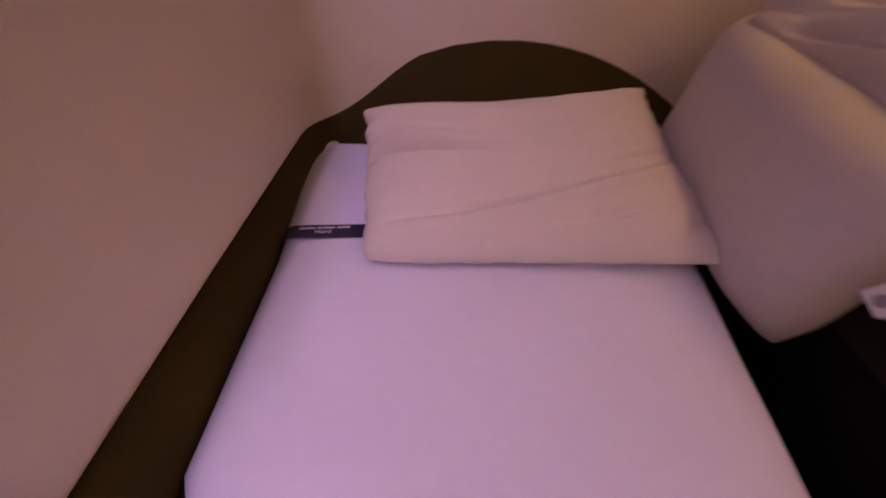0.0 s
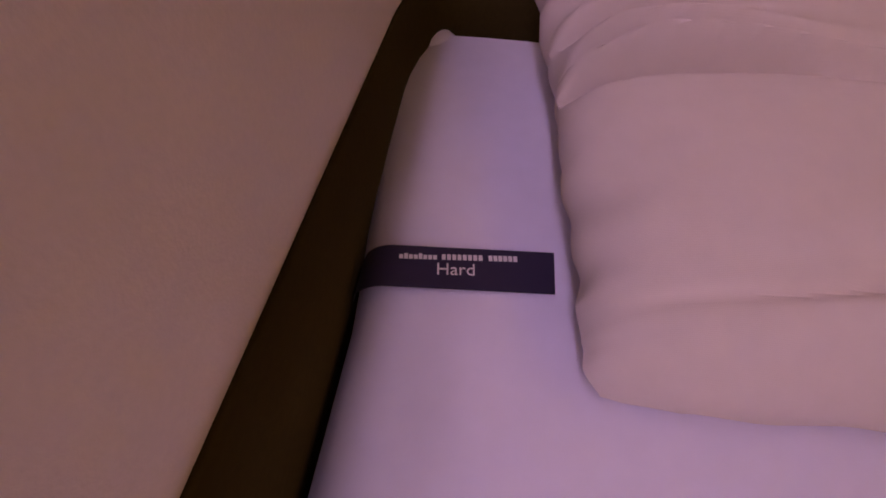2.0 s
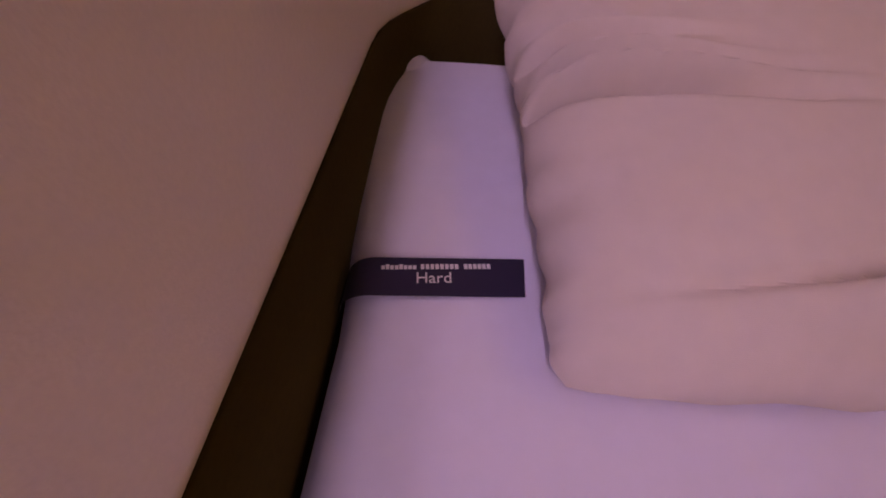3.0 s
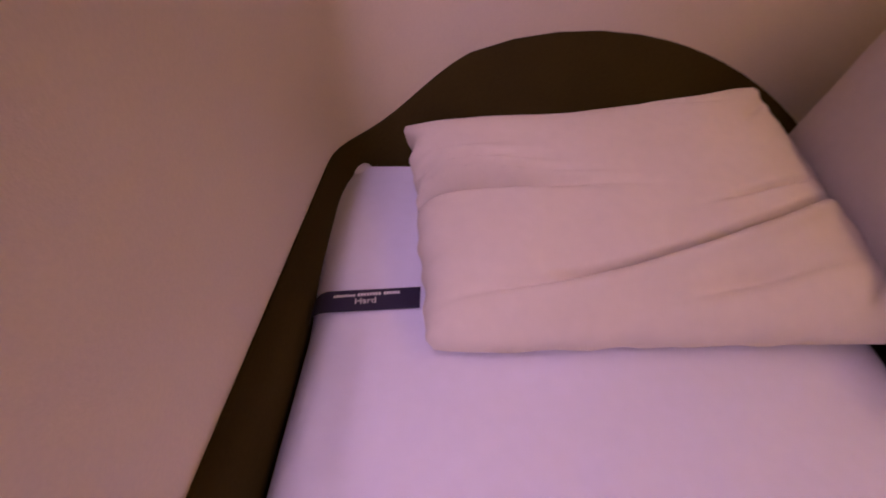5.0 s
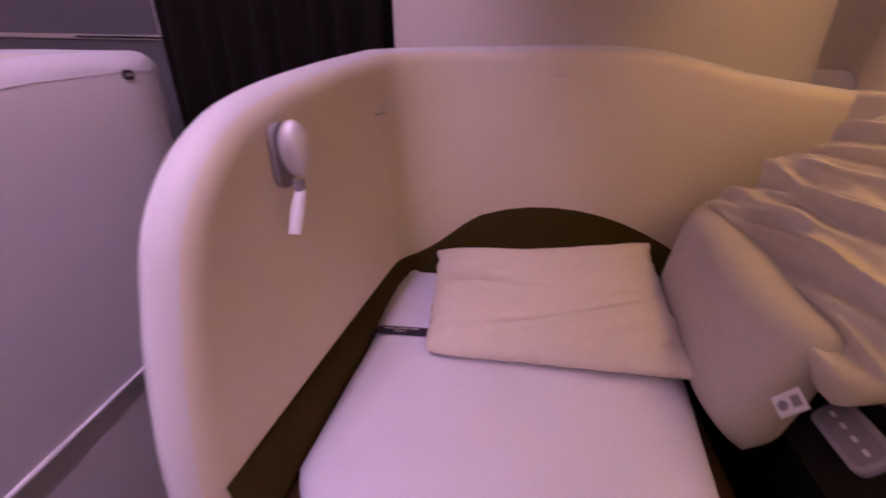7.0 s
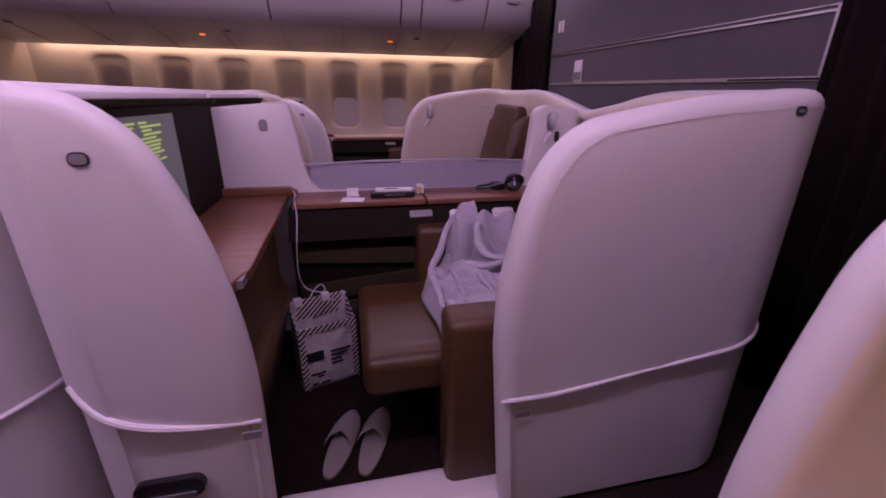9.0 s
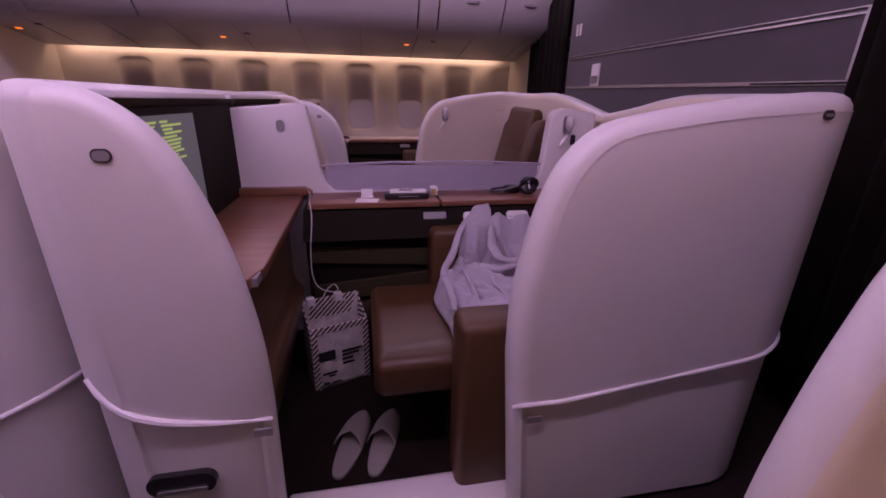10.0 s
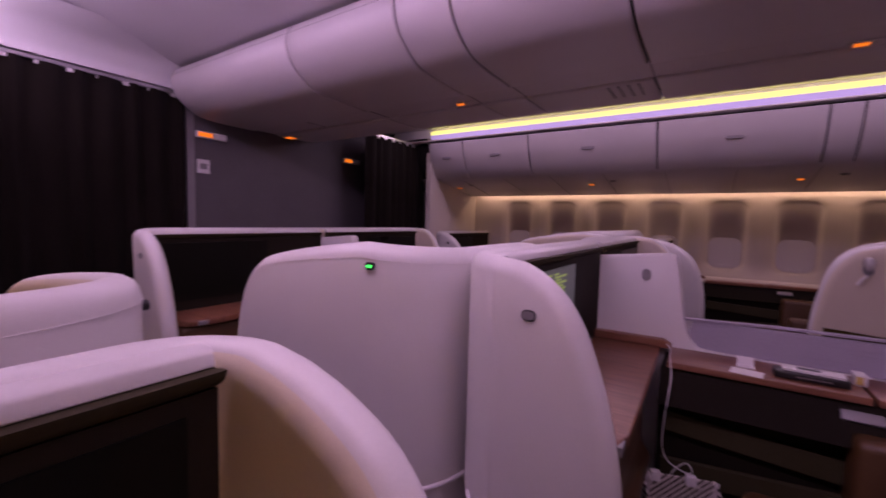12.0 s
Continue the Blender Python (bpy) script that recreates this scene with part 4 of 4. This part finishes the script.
def fold(u, v, u0, v0, slope, width, length, amp, bend=0.0):
    """A soft crease running across a cloth."""
    d = (v - v0) - slope * (u - u0) - bend * (u - u0) ** 2
    return amp * math.exp(-(d / width) ** 2) * math.exp(-((u - u0) / length) ** 2)


def bed_pillow():
    t = thing("bed_pillow", "flat pale pink pillow with soft creases lying on the mattress", "pillow")

    def wr(u, v):
        w = fold(u, v, 0.25, -0.50, 0.38, 0.022, 0.66, -0.032, 0.14) + fold(u, v, 0.25, -0.58, 0.38, 0.060, 0.62, 0.016, 0.14)
        w += fold(u, v, 0.65, -0.13, 0.34, 0.018, 0.22, -0.014) + fold(u, v, 0.35, -0.74, 0.24, 0.04, 0.36, -0.014)
        for v0, s0, e, amp in ((0.35, -0.10, 0.30, 0.018), (0.20, -0.13, 0.42, 0.024), (0.10, -0.17, 0.55, 0.032)):
            w += fold(u, v, -0.98, v0, s0, 0.026, e, -amp) + fold(u, v, -0.98, v0 + 0.065, s0, 0.032, e, amp * 0.7)
        w += fold(u, v, -0.95, 0.1, 0.9, 0.05, 0.10, -0.008) + fold(u, v, 0.9, -0.75, 0.8, 0.05, 0.15, -0.010)
        w += fold(u, v, 0.45, 0.80, -0.35, 0.035, 0.16, -0.012) + fold(u, v, 0.85, 0.62, 1.1, 0.05, 0.12, -0.008)
        return w + 0.004 * noise.noise((u * 3.1, v * 2.6, 1.7))
    bm = bmesh.new()
    n = 150
    top, low = {}, {}
    # four corners: near left, near right, far left, far right
    c = [Vector(p) for p in ((1.904, 0.503, 0.606), (2.446, 0.521, 0.616), (1.866, 0.868, 0.672), (2.432, 0.950, 0.712))]
    for i in range(n + 1):
        for j in range(n + 1):
            a, b = i / n, j / n
            u, v = 2 * a - 1, 2 * b - 1
            p = c[0] * (1 - a) * (1 - b) + c[1] * a * (1 - b) + c[2] * (1 - a) * b + c[3] * a * b
            p.x -= 0.006 * (1 - v * v) * (u + 0.6) - 0.006 * u * v ** 10
            p.y += 0.005 * v * u ** 10
            p.z -= 0.020 * (1 - u * u) * max(0, v) ** 3
            k = max(0, -u - 0.8) * max(0, -v - 0.8) / 0.04
            p.x, p.y = p.x + 0.014 * k, p.y + 0.012 * k
            p.y -= 0.016 * (1 - u * u) * v * (1 if v > 0 else 0.2)
            p.x += 0.010 * noise.noise((u * 2, v * 6, 4.0)) * abs(u) ** 6
            p.y += 0.003 * noise.noise((u * 7, v * 2, 9.0)) * abs(v) ** 6
            puff = (max(0, 1 - abs(u) ** 6) * max(0, 1 - abs(v) ** 6)) ** 0.55
            rim = i in (0, n) or j in (0, n)
            top[i, j] = bm.verts.new(p + Vector((0, 0, 0.046 * puff + wr(u, v) * min(1, 1.5 * puff))))
            low[i, j] = top[i, j] if rim else bm.verts.new(p + Vector((0, 0, -(p.z - 0.588) * min(1, puff * 1.2))))
    for i in range(n):
        for j in range(n):
            bm.faces.new((top[i, j], top[i + 1, j], top[i + 1, j + 1], top[i, j + 1]))
            q4 = (low[i, j], low[i, j + 1], low[i + 1, j + 1], low[i + 1, j])
            bm.faces.new(q4)
    part("case", bm, PILLOW, t)
    return t


bed_pillow()


def grey_pillow():
    t = thing("cushion", "plump plain grey cushion propped on its edge beside the mattress", "cushion")
    e1 = Vector((0.0, 0.985, 0.13))
    e2 = Vector((0.08, -0.10, 0.95))
    m = frame_of(e1, e2 - e1 * e1.normalized().dot(e2) / e1.length, e1.cross(e2), (2.513, 0.636, 0.715))

    def wr(u, v):
        return 0.004 * noise.noise((u * 2.2, v * 2.0, 5)) + fold(u, v, -0.2, -0.72, 0.15, 0.08, 0.5, -0.006) + fold(u, v, -0.1, -0.85, 0.2, 0.06, 0.4, 0.005)
    bm = cushion(0.49, 0.300, 0.160, 44, 0.9, wr, 0.004)
    bm.transform(m)
    case = part("case", bm, PILLOW_GREY, t)
    # sewn-in care tag at the corner
    tag = frame_of((0.1, -0.75, -0.3), (0.35, -0.25, 0.75), (-0.9, -0.3, 0.3), (2.487, 0.362, 0.722))
    part("care_tag", place_free(box(-0.016, 0.016, -0.022, 0.022, -0.0006, 0.0006), tag), PAPER, t, "white care tag")
    part("tag_print", place_free(prism(rounded(0.0, -0.010, 0.015, 0.015, 0.0073, 5), "z", 0.0007, 0.0012), tag), PLASTIC_G, t)
    part("tag_print", place_free(box(-0.008, 0.008, 0.004, 0.017, 0.0007, 0.0012), tag), PLASTIC_G, t)
    return t


grey_pillow()


def beige_pillow():
    t = thing("pillow", "large rumpled beige pillow leaning on the side panel", "pillow")
    e1 = Vector((-0.02, 0.98, 0.18))
    e2 = Vector((0.74, -0.10, 0.66))

    def wr(u, v):
        p, r = 0.8 * u, v - 0.26 * u - 0.12 * u * u
        a = noise.noise((r * 2.1 + 0.4 * noise.noise((p * 1.2, r, 3.3)), p * 0.6, 4.1))
        b = noise.noise((r * 4.2 + 0.5 * noise.noise((p * 1.4, r * 1.5, 7.7)), p * 0.9, 9.4))
        c = noise.noise((r * 8.0 + 0.5 * noise.noise((p * 2, r * 3, 1.7)), p * 1.6, 5.4))

        def ridge(n, k):
            return max(0, 1 - k * math.sqrt(n * n + 0.014)) ** 1.3
        return 0.042 * ridge(a, 2.6) + 0.036 * ridge(b, 2.4) + 0.008 * ridge(c, 2.0) + 0.012 * noise.noise((u * 1.8, v * 2.5, 2.2)) - 0.006

    z = e1.cross(e2).normalized()
    if z.z < 0:
        z = -z
    m = frame_of(e1, z.cross(e1), z, (2.675, 0.590, 0.893))
    bm = cushion(0.53, 0.40, 0.15, 150, 1.0, wr, 0.006)
    bm.transform(m)
    part("case", bm, PILLOW_BEIGE, t)
    part("corner_knot", tube([(2.60, 0.36, 0.785), (2.615, 0.338, 0.775), (2.625, 0.325, 0.768)], [0.010, 0.007, 0.004], 8), PILLOW_BEIGE, t)
    return t


beige_pillow()

# ---- things in the middle suite ----


def blanket():
    t = thing("blanket", "crumpled lilac-grey blanket heaped on the armchair seat", "blanket")
    n = 130
    rows = []
    # rolled folds: lines of (across, aft), half width, height
    folds = (([(0.27, 0.17), (0.36, 0.10), (0.46, 0.00), (0.58, -0.07)], 0.034, 0.050), ([(0.30, 0.10), (0.40, 0.02), (0.52, -0.05)], 0.020, 0.018),
             ([(0.30, 0.24), (0.38, 0.19), (0.47, 0.155), (0.57, 0.20), (0.60, 0.32), (0.58, 0.48)], 0.026, 0.062),
             ([(0.54, 0.015), (0.61, 0.06), (0.66, 0.16), (0.67, 0.30), (0.65, 0.46)], 0.026, 0.042),
             ([(0.60, -0.09), (0.74, -0.03), (0.90, 0.03)], 0.022, 0.022), ([(0.68, 0.04), (0.80, 0.08), (0.93, 0.15)], 0.018, 0.016),
             ([(0.74, 0.14), (0.84, 0.22), (0.93, 0.34)], 0.022, 0.024), ([(0.58, -0.10), (0.72, -0.115), (0.90, -0.12)], 0.020, 0.020),
             ([(0.38, 0.30), (0.44, 0.38), (0.46, 0.48)], 0.026, 0.034),
             ([(0.39, 0.135), (0.45, 0.085), (0.53, 0.075)], 0.020, -0.055), ([(0.46, 0.22), (0.52, 0.30)], 0.030, -0.040), ([(0.63, 0.10), (0.615, 0.20)], 0.012, -0.020))

    def ridge(u, y, line, w, h):
        best = 9.0
        for (a0, b0), (a1, b1) in zip(line, line[1:]):
            du, dy = a1 - a0, b1 - b0
            k = min(1, max(0, ((u - a0) * du + (y - b0) * dy) / (du * du + dy * dy)))
            best = min(best, math.hypot(u - a0 - k * du, y - b0 - k * dy))
        d = best / w
        return h * (1 / (1 + d * d * d) ** 1.5 if h > 0 else 1.4 * math.exp(-d * d))

    for i in range(n + 1):
        row = []
        for j in range(n + 1):
            a, b = i / n, j / n
            back = min(1, max(0, (a - 0.16) / 0.14))
            u0 = 0.275 + 0.095 * back * back * (3 - 2 * back)
            u = u0 + (0.95 - u0) * b
            yf = -0.115 + 0.225 * max(0, (0.57 - u) / 0.295) ** 1.15 + 0.010 * math.sin(17 * u)
            y = yf + (0.52 - yf) * a
            over = max(0, min(1, (0.47 - u) / 0.15))
            over = over * over * (3 - 2 * over)
            z = 0.455 + 0.05 * min(1, 3 * a) - 0.06 * max(0, a - 0.35) + 0.03 * max(0, u - 0.75) + 0.09 * over
            wx, wy = u + 0.014 * noise.noise((u * 8, y * 8, 1.1)), y + 0.014 * noise.noise((u * 8, y * 8, 6.1))
            floor_z = 0.43 if u > 0.385 else 0.65 + max(0, 0.34 - u) * 0.7
            z = max(z, floor_z) + sum(ridge(wx, wy, *f) for f in folds) * (0.25 + 0.75 * max(0, min(1, (u - 0.36) / 0.12)))
            r1, p1 = wx - 0.55 * wy, wy + 0.55 * wx
            c1 = noise.noise((r1 * 11 + 0.5 * noise.noise((p1 * 7, r1 * 7, 3.3)), p1 * 2.8, 4.1))
            c2 = noise.noise((r1 * 21 + 0.5 * noise.noise((p1 * 9, r1 * 12, 7.7)), p1 * 5.0, 9.4))
            z += 0.042 * max(0, 1 - 2.8 * math.sqrt(c1 * c1 + 0.006)) ** 1.4 + 0.022 * max(0, 1 - 2.8 * math.sqrt(c2 * c2 + 0.004)) ** 1.4 - 0.008 + 0.005 * noise.noise((u * 14, y * 13, 2.5)) + 0.0015 * noise.noise((u * 45, y * 40, 4.5))
            hem = max(0, 1 - a / 0.10) ** 2.5
            z = max(z, floor_z) * (1 - hem) + (floor_z + 0.004) * hem
            row.append((u + 0.010 * noise.noise((y * 7, u * 6, 8.8)), y + 0.012 * noise.noise((u * 9, y * 6, 4.4)) * (1 - a), z))
        rows.append(row)
    solid(part("cloth", grid(rows), BLANKET, t), 0.008)
    # rolled edges and thick folds lying on the heap
    for line, wide in (([(0.31, 0.19, 0.67), (0.47, 0.13, 0.64), (0.56, 0.13, 0.6), (0.58, 0.17, 0.58), (0.57, 0.23, 0.58)], 0.019),
                    ([(0.55, 0.01, 0.55), (0.58, 0.06, 0.56), (0.61, 0.12, 0.56), (0.6, 0.2, 0.57)], 0.018),
                    ([(0.28, 0.1, 0.69), (0.38, 0.03, 0.66), (0.5, -0.03, 0.6), (0.57, -0.08, 0.54), (0.69, -0.08, 0.52), (0.83, -0.09, 0.515)], 0.015),
                    ([(0.55, -0.0, 0.54), (0.67, -0.0, 0.53), (0.81, -0.01, 0.515)], 0.010),
                    ([(0.63, 0.07, 0.55), (0.73, 0.09, 0.54), (0.82, 0.1, 0.515)], 0.009)):
        pts = curve(line, 26)
        bm = tube([p - Vector((0, 0, 0.3 * wide)) for p in pts], [wide * (0.35 + 0.65 * math.sin(math.pi * (0.08 + 0.84 * k / 25)) ** 0.6) for k in range(26)], 16, 0.75)
        for v in bm.verts:
            v.co += Vector((0.006, 0.006, 0.005)) * noise.noise(v.co * 22)
        part("thick_fold", bm, BLANKET, t)
    return t


blanket()


def slipper(x, y, yaw):
    t = thing("slipper", "white towelling slipper standing on the carpet", "slipper", "pair of slippers")
    sole = []
    n = 36
    for k in range(n):
        a = math.tau * k / n
        l = 0.142 * math.cos(a)
        w = (0.043 + 0.006 * math.cos(a)) * math.copysign(abs(math.sin(a)) ** 0.7, math.sin(a))
        sole.append((l, w + 0.006 * math.cos(a)))
    m = pose(x, y, 0.0, 0, 0, yaw)
    part("sole", place_free(prism(sole, "z", 0.0, 0.014), m), SLIPPER, t, bevel=0.004)
    rows = []
    for i in range(9):
        l = 0.01 + 0.128 * i / 8
        hw = 0.047 * math.sqrt(max(0.02, 1 - (l / 0.143) ** 2)) + 0.004
        h = 0.046 * math.sqrt(max(0.03, 1 - ((l - 0.02) / 0.135) ** 2))
        rows.append([(l - (0.03 * abs(math.cos(math.pi * j / 12)) if i < 3 else 0) * (1 - i / 3), 0.006 + hw * math.cos(math.pi * j / 12), 0.013 + h * math.sin(math.pi * j / 12)) for j in range(13)])
    solid(part("upper", place_free(grid(rows), m), SLIPPER, t), 0.004)
    return t


slipper(0.823, -0.447, 159)
slipper(0.832, -0.335, 160)

STRIPE, n_, l_, b_ = nodes_of("striped_ribbon")
co_, mp_, wv_, rp_ = n_.new("ShaderNodeTexCoord"), n_.new("ShaderNodeMapping"), n_.new("ShaderNodeTexWave"), n_.new("ShaderNodeValToRGB")
mp_.inputs["Rotation"].default_value = (radians(45), 0, 0)
wv_.bands_direction, wv_.wave_profile = "Y", "SIN"
wv_.inputs["Scale"].default_value = 20.0
rp_.color_ramp.interpolation = "CONSTANT"
rp_.color_ramp.elements[0].color, rp_.color_ramp.elements[1].color = (0.03, 0.012, 0.012, 1), (0.7, 0.66, 0.62, 1)
rp_.color_ramp.elements[1].position = 0.5
l_.new(co_.outputs["Object"], mp_.inputs["Vector"])
l_.new(mp_.outputs["Vector"], wv_.inputs["Vector"])
l_.new(wv_.outputs["Fac"], rp_.inputs["Fac"])
l_.new(rp_.outputs["Color"], b_.inputs["Base Color"])
b_.inputs["Roughness"].default_value = 0.6
BAG_CLEAR = surface("bag_vinyl", (0.62, 0.58, 0.58), 0.25, vary=0.25, big=18, fine=90, bump=0.5, bump_at=30, deep=0.006, coat=0.4)


def tote_bag():
    t = thing("tote_bag", "glossy printed tote bag with striped edging on the floor", "bag")
    m = pose(0.407, -0.510, 0.0, 0, 0, 19)
    w, d, h = 0.118, 0.06, 0.285

    def wall_sheet(sign):
        rows = []
        for i in range(15):
            z = h * i / 14 * (1.0 if sign > 0 else 1.25)
            rows.append([(sign * (d * (1 - 0.15 * i / 14) + 0.010 * noise.noise((j * 0.5, i * 0.45, sign)) + 0.012 * math.cos((j / 12 - 0.5) * 3)), (j / 12 - 0.5) * 2 * w * (1 + 0.03 * math.sin(i)), 0.004 + z) for j in range(13)])
        return grid(rows)
    for s2 in (1, -1):
        solid(part("face", place_free(wall_sheet(s2), m), BAG_CLEAR, t), 0.002)
        hh = h * (1.0 if s2 > 0 else 1.25)
        x = s2 * (d + 0.012)
        part("edging", place_free(box(x * 0.86 - 0.002, x * 0.86 + 0.006, -w, w, hh - (0.022 if s2 > 0 else 0.085), hh + 0.004), m), STRIPE, t, "black and white striped edging")
    for s3 in (-1, 1):
        part("side", place_free(prism([(-d, 0.004), (d, 0.004), (d * 0.85, h), (-d * 0.9, h * 1.22)], "y", s3 * w - 0.002, s3 * w + 0.002), m), STRIPE, t, "black and white striped gusset")
        part("edging", place_free(box(d + 0.008, d + 0.013, s3 * (w - 0.012) - 0.011, s3 * (w - 0.012) + 0.011, 0.006, h - 0.02), m), STRIPE, t)
    part("base", place_free(box(-d, d, -w, w, 0.0, 0.006), m), STRIPE, t)
    part("print_patch", place_free(box(d + 0.012, d + 0.015, -0.096, -0.028, 0.139, 0.182), m), PLASTIC_B, t, "dark printed square")
    part("print_disc", place_free(prism(rounded(-0.062, 0.117, 0.036, 0.036, 0.0175, 6), "x", d + 0.012, d + 0.0145), m), PAPER, t)
    for k, (y0, y1, z) in enumerate(((0.0, 0.085, 0.160), (0.0, 0.07, 0.142), (0.0, 0.045, 0.122), (0.0, 0.05, 0.102), (-0.085, -0.025, 0.072), (-0.06, -0.035, 0.058), (-0.085, -0.06, 0.025), (-0.05, -0.01, 0.022))):
        part("print_bar", place_free(box(d + 0.012, d + 0.0145, y0, y1, z, z + 0.009), m), PLASTIC_B, t)
    part("content", place_free(box(-0.03, 0.03, -0.08, 0.07, 0.10, 0.20), m), PAPER, t, "paper and dark items inside", bevel=0.01)
    part("content", place_free(box(-0.02, 0.025, 0.0, 0.085, 0.15, 0.235), m), PLASTIC_B, t, bevel=0.008)
    for s2, y in ((-1, -0.085), (-1, 0.03)):
        part("clip", place_free(box(-0.06, -0.035, y - 0.016, y + 0.016, h * 1.2, h * 1.2 + 0.035), m), PLASTIC_W, t, "white clip", bevel=0.003)
    return t


tote_bag()


def cable():
    t = thing("charging_cable", "thin pale charging cable hanging from the desk to the bag", "cable")
    pts = curve([(0.06, -0.62, 0.758), (0.14, -0.60, 0.757), (0.255, -0.59, 0.747), (0.31, -0.58, 0.70), (0.345, -0.585, 0.62), (0.345, -0.592, 0.55), (0.335, -0.594, 0.453), (0.31, -0.575, 0.385), (0.33, -0.52, 0.37), (0.34, -0.495, 0.385), (0.33, -0.515, 0.405), (0.33, -0.555, 0.36), (0.36, -0.57, 0.29), (0.38, -0.56, 0.26)], 70)
    part("wire", tube(pts, 0.0022, 6), PLASTIC_W, t)
    return t


cable()


def headphones():
    t = thing("headphones", "black over-ear headphones lying on the wooden console", "headphones")
    rows = []
    for k in range(17):
        a = math.tau * k / 16
        rows.append([(0.165 + (0.036 + 0.013 * math.cos(b)) * math.cos(a) * 0.55, 0.40 + (0.036 + 0.013 * math.cos(b)) * math.sin(a), 0.783 + 0.013 * math.sin(b) * 0.6 + 0.036 * math.cos(a)) for b in [math.tau * j / 10 for j in range(10)]])
    part("ear_pad", grid(rows, close=True), PLASTIC_B, t)
    part("ear_cup", place_free(prism(rounded(0, 0, 0.085, 0.085, 0.042, 8), "z", -0.015, 0.015), frame_of((0, 1, 0), (-0.5, 0, 0.86), (0.86, 0, 0.5), (0.150, 0.40, 0.778))), PLASTIC_B, t, bevel=0.008)
    part("cup_mark", place_free(box(-0.004, 0.004, -0.02, 0.02, 0.015, 0.0165), frame_of((0, 1, 0), (-0.5, 0, 0.86), (0.86, 0, 0.5), (0.150, 0.40, 0.778))), SILVER, t)
    part("second_cup", place_free(prism(rounded(0, 0, 0.08, 0.08, 0.039, 8), "z", 0, 0.03), pose(0.10, 0.34, 0.7405)), PLASTIC_B, t, bevel=0.008)
    part("headband", tube(curve([(0.150, 0.40, 0.79), (0.155, 0.34, 0.776), (0.160, 0.27, 0.762), (0.15, 0.225, 0.755), (0.11, 0.24, 0.757), (0.10, 0.30, 0.762)], 24), 0.009, 8, 0.6), PLASTIC_B, t)
    return t


headphones()


def console_clutter():
    card = thing("card", "white printed card lying on the wooden console", "card")
    part("sheet", place_free(box(-0.047, 0.047, -0.035, 0.035, 0, 0.0015), pose(0.222, -0.355, 0.7405, 0, 0, 80)), PAPER, card)
    hold = thing("card_holder", "small clear plastic card holder on the console", "card holder")
    part("slab", place_free(box(-0.025, 0.025, -0.003, 0.003, 0, 0.034), pose(0.14, -0.355, 0.7405, -12, 0, 90)), PLASTIC_W, hold)
    part("foot", place_free(box(-0.027, 0.027, -0.02, 0.02, 0, 0.004), pose(0.15, -0.355, 0.7405, 0, 0, 90)), PLASTIC_W, hold)
    tray = thing("case", "flat black case with a silver line on the console", "case")
    part("shell", box(0.145, 0.215, -0.28, -0.085, 0.7405, 0.766), PLASTIC_B, tray, bevel=0.006)
    part("line", box(0.2155, 0.2165, -0.22, -0.13, 0.752, 0.755), SILVER, tray)
    book = thing("booklet", "white booklet on top of the black case", "booklet")
    part("page_block", place_free(box(-0.08, 0.08, -0.028, 0.028, 0, 0.007), pose(0.175, -0.175, 0.7665, 0, 0, 86)), PAPER, book)
    part("title_bar", place_free(box(-0.04, 0.02, -0.01, 0.012, 0.007, 0.008), pose(0.175, -0.175, 0.7665, 0, 0, 86)), PLASTIC_B, book)
    box_ = thing("small_box", "small yellow and white box on the console", "box")
    part("carton", box(0.10, 0.15, -0.065, -0.035, 0.7405, 0.778), PAPER, box_, bevel=0.002)
    part("band", box(0.1505, 0.1515, -0.063, -0.045, 0.745, 0.772), surface("ochre_print", (0.5, 0.36, 0.1), 0.6), box_)


console_clutter()
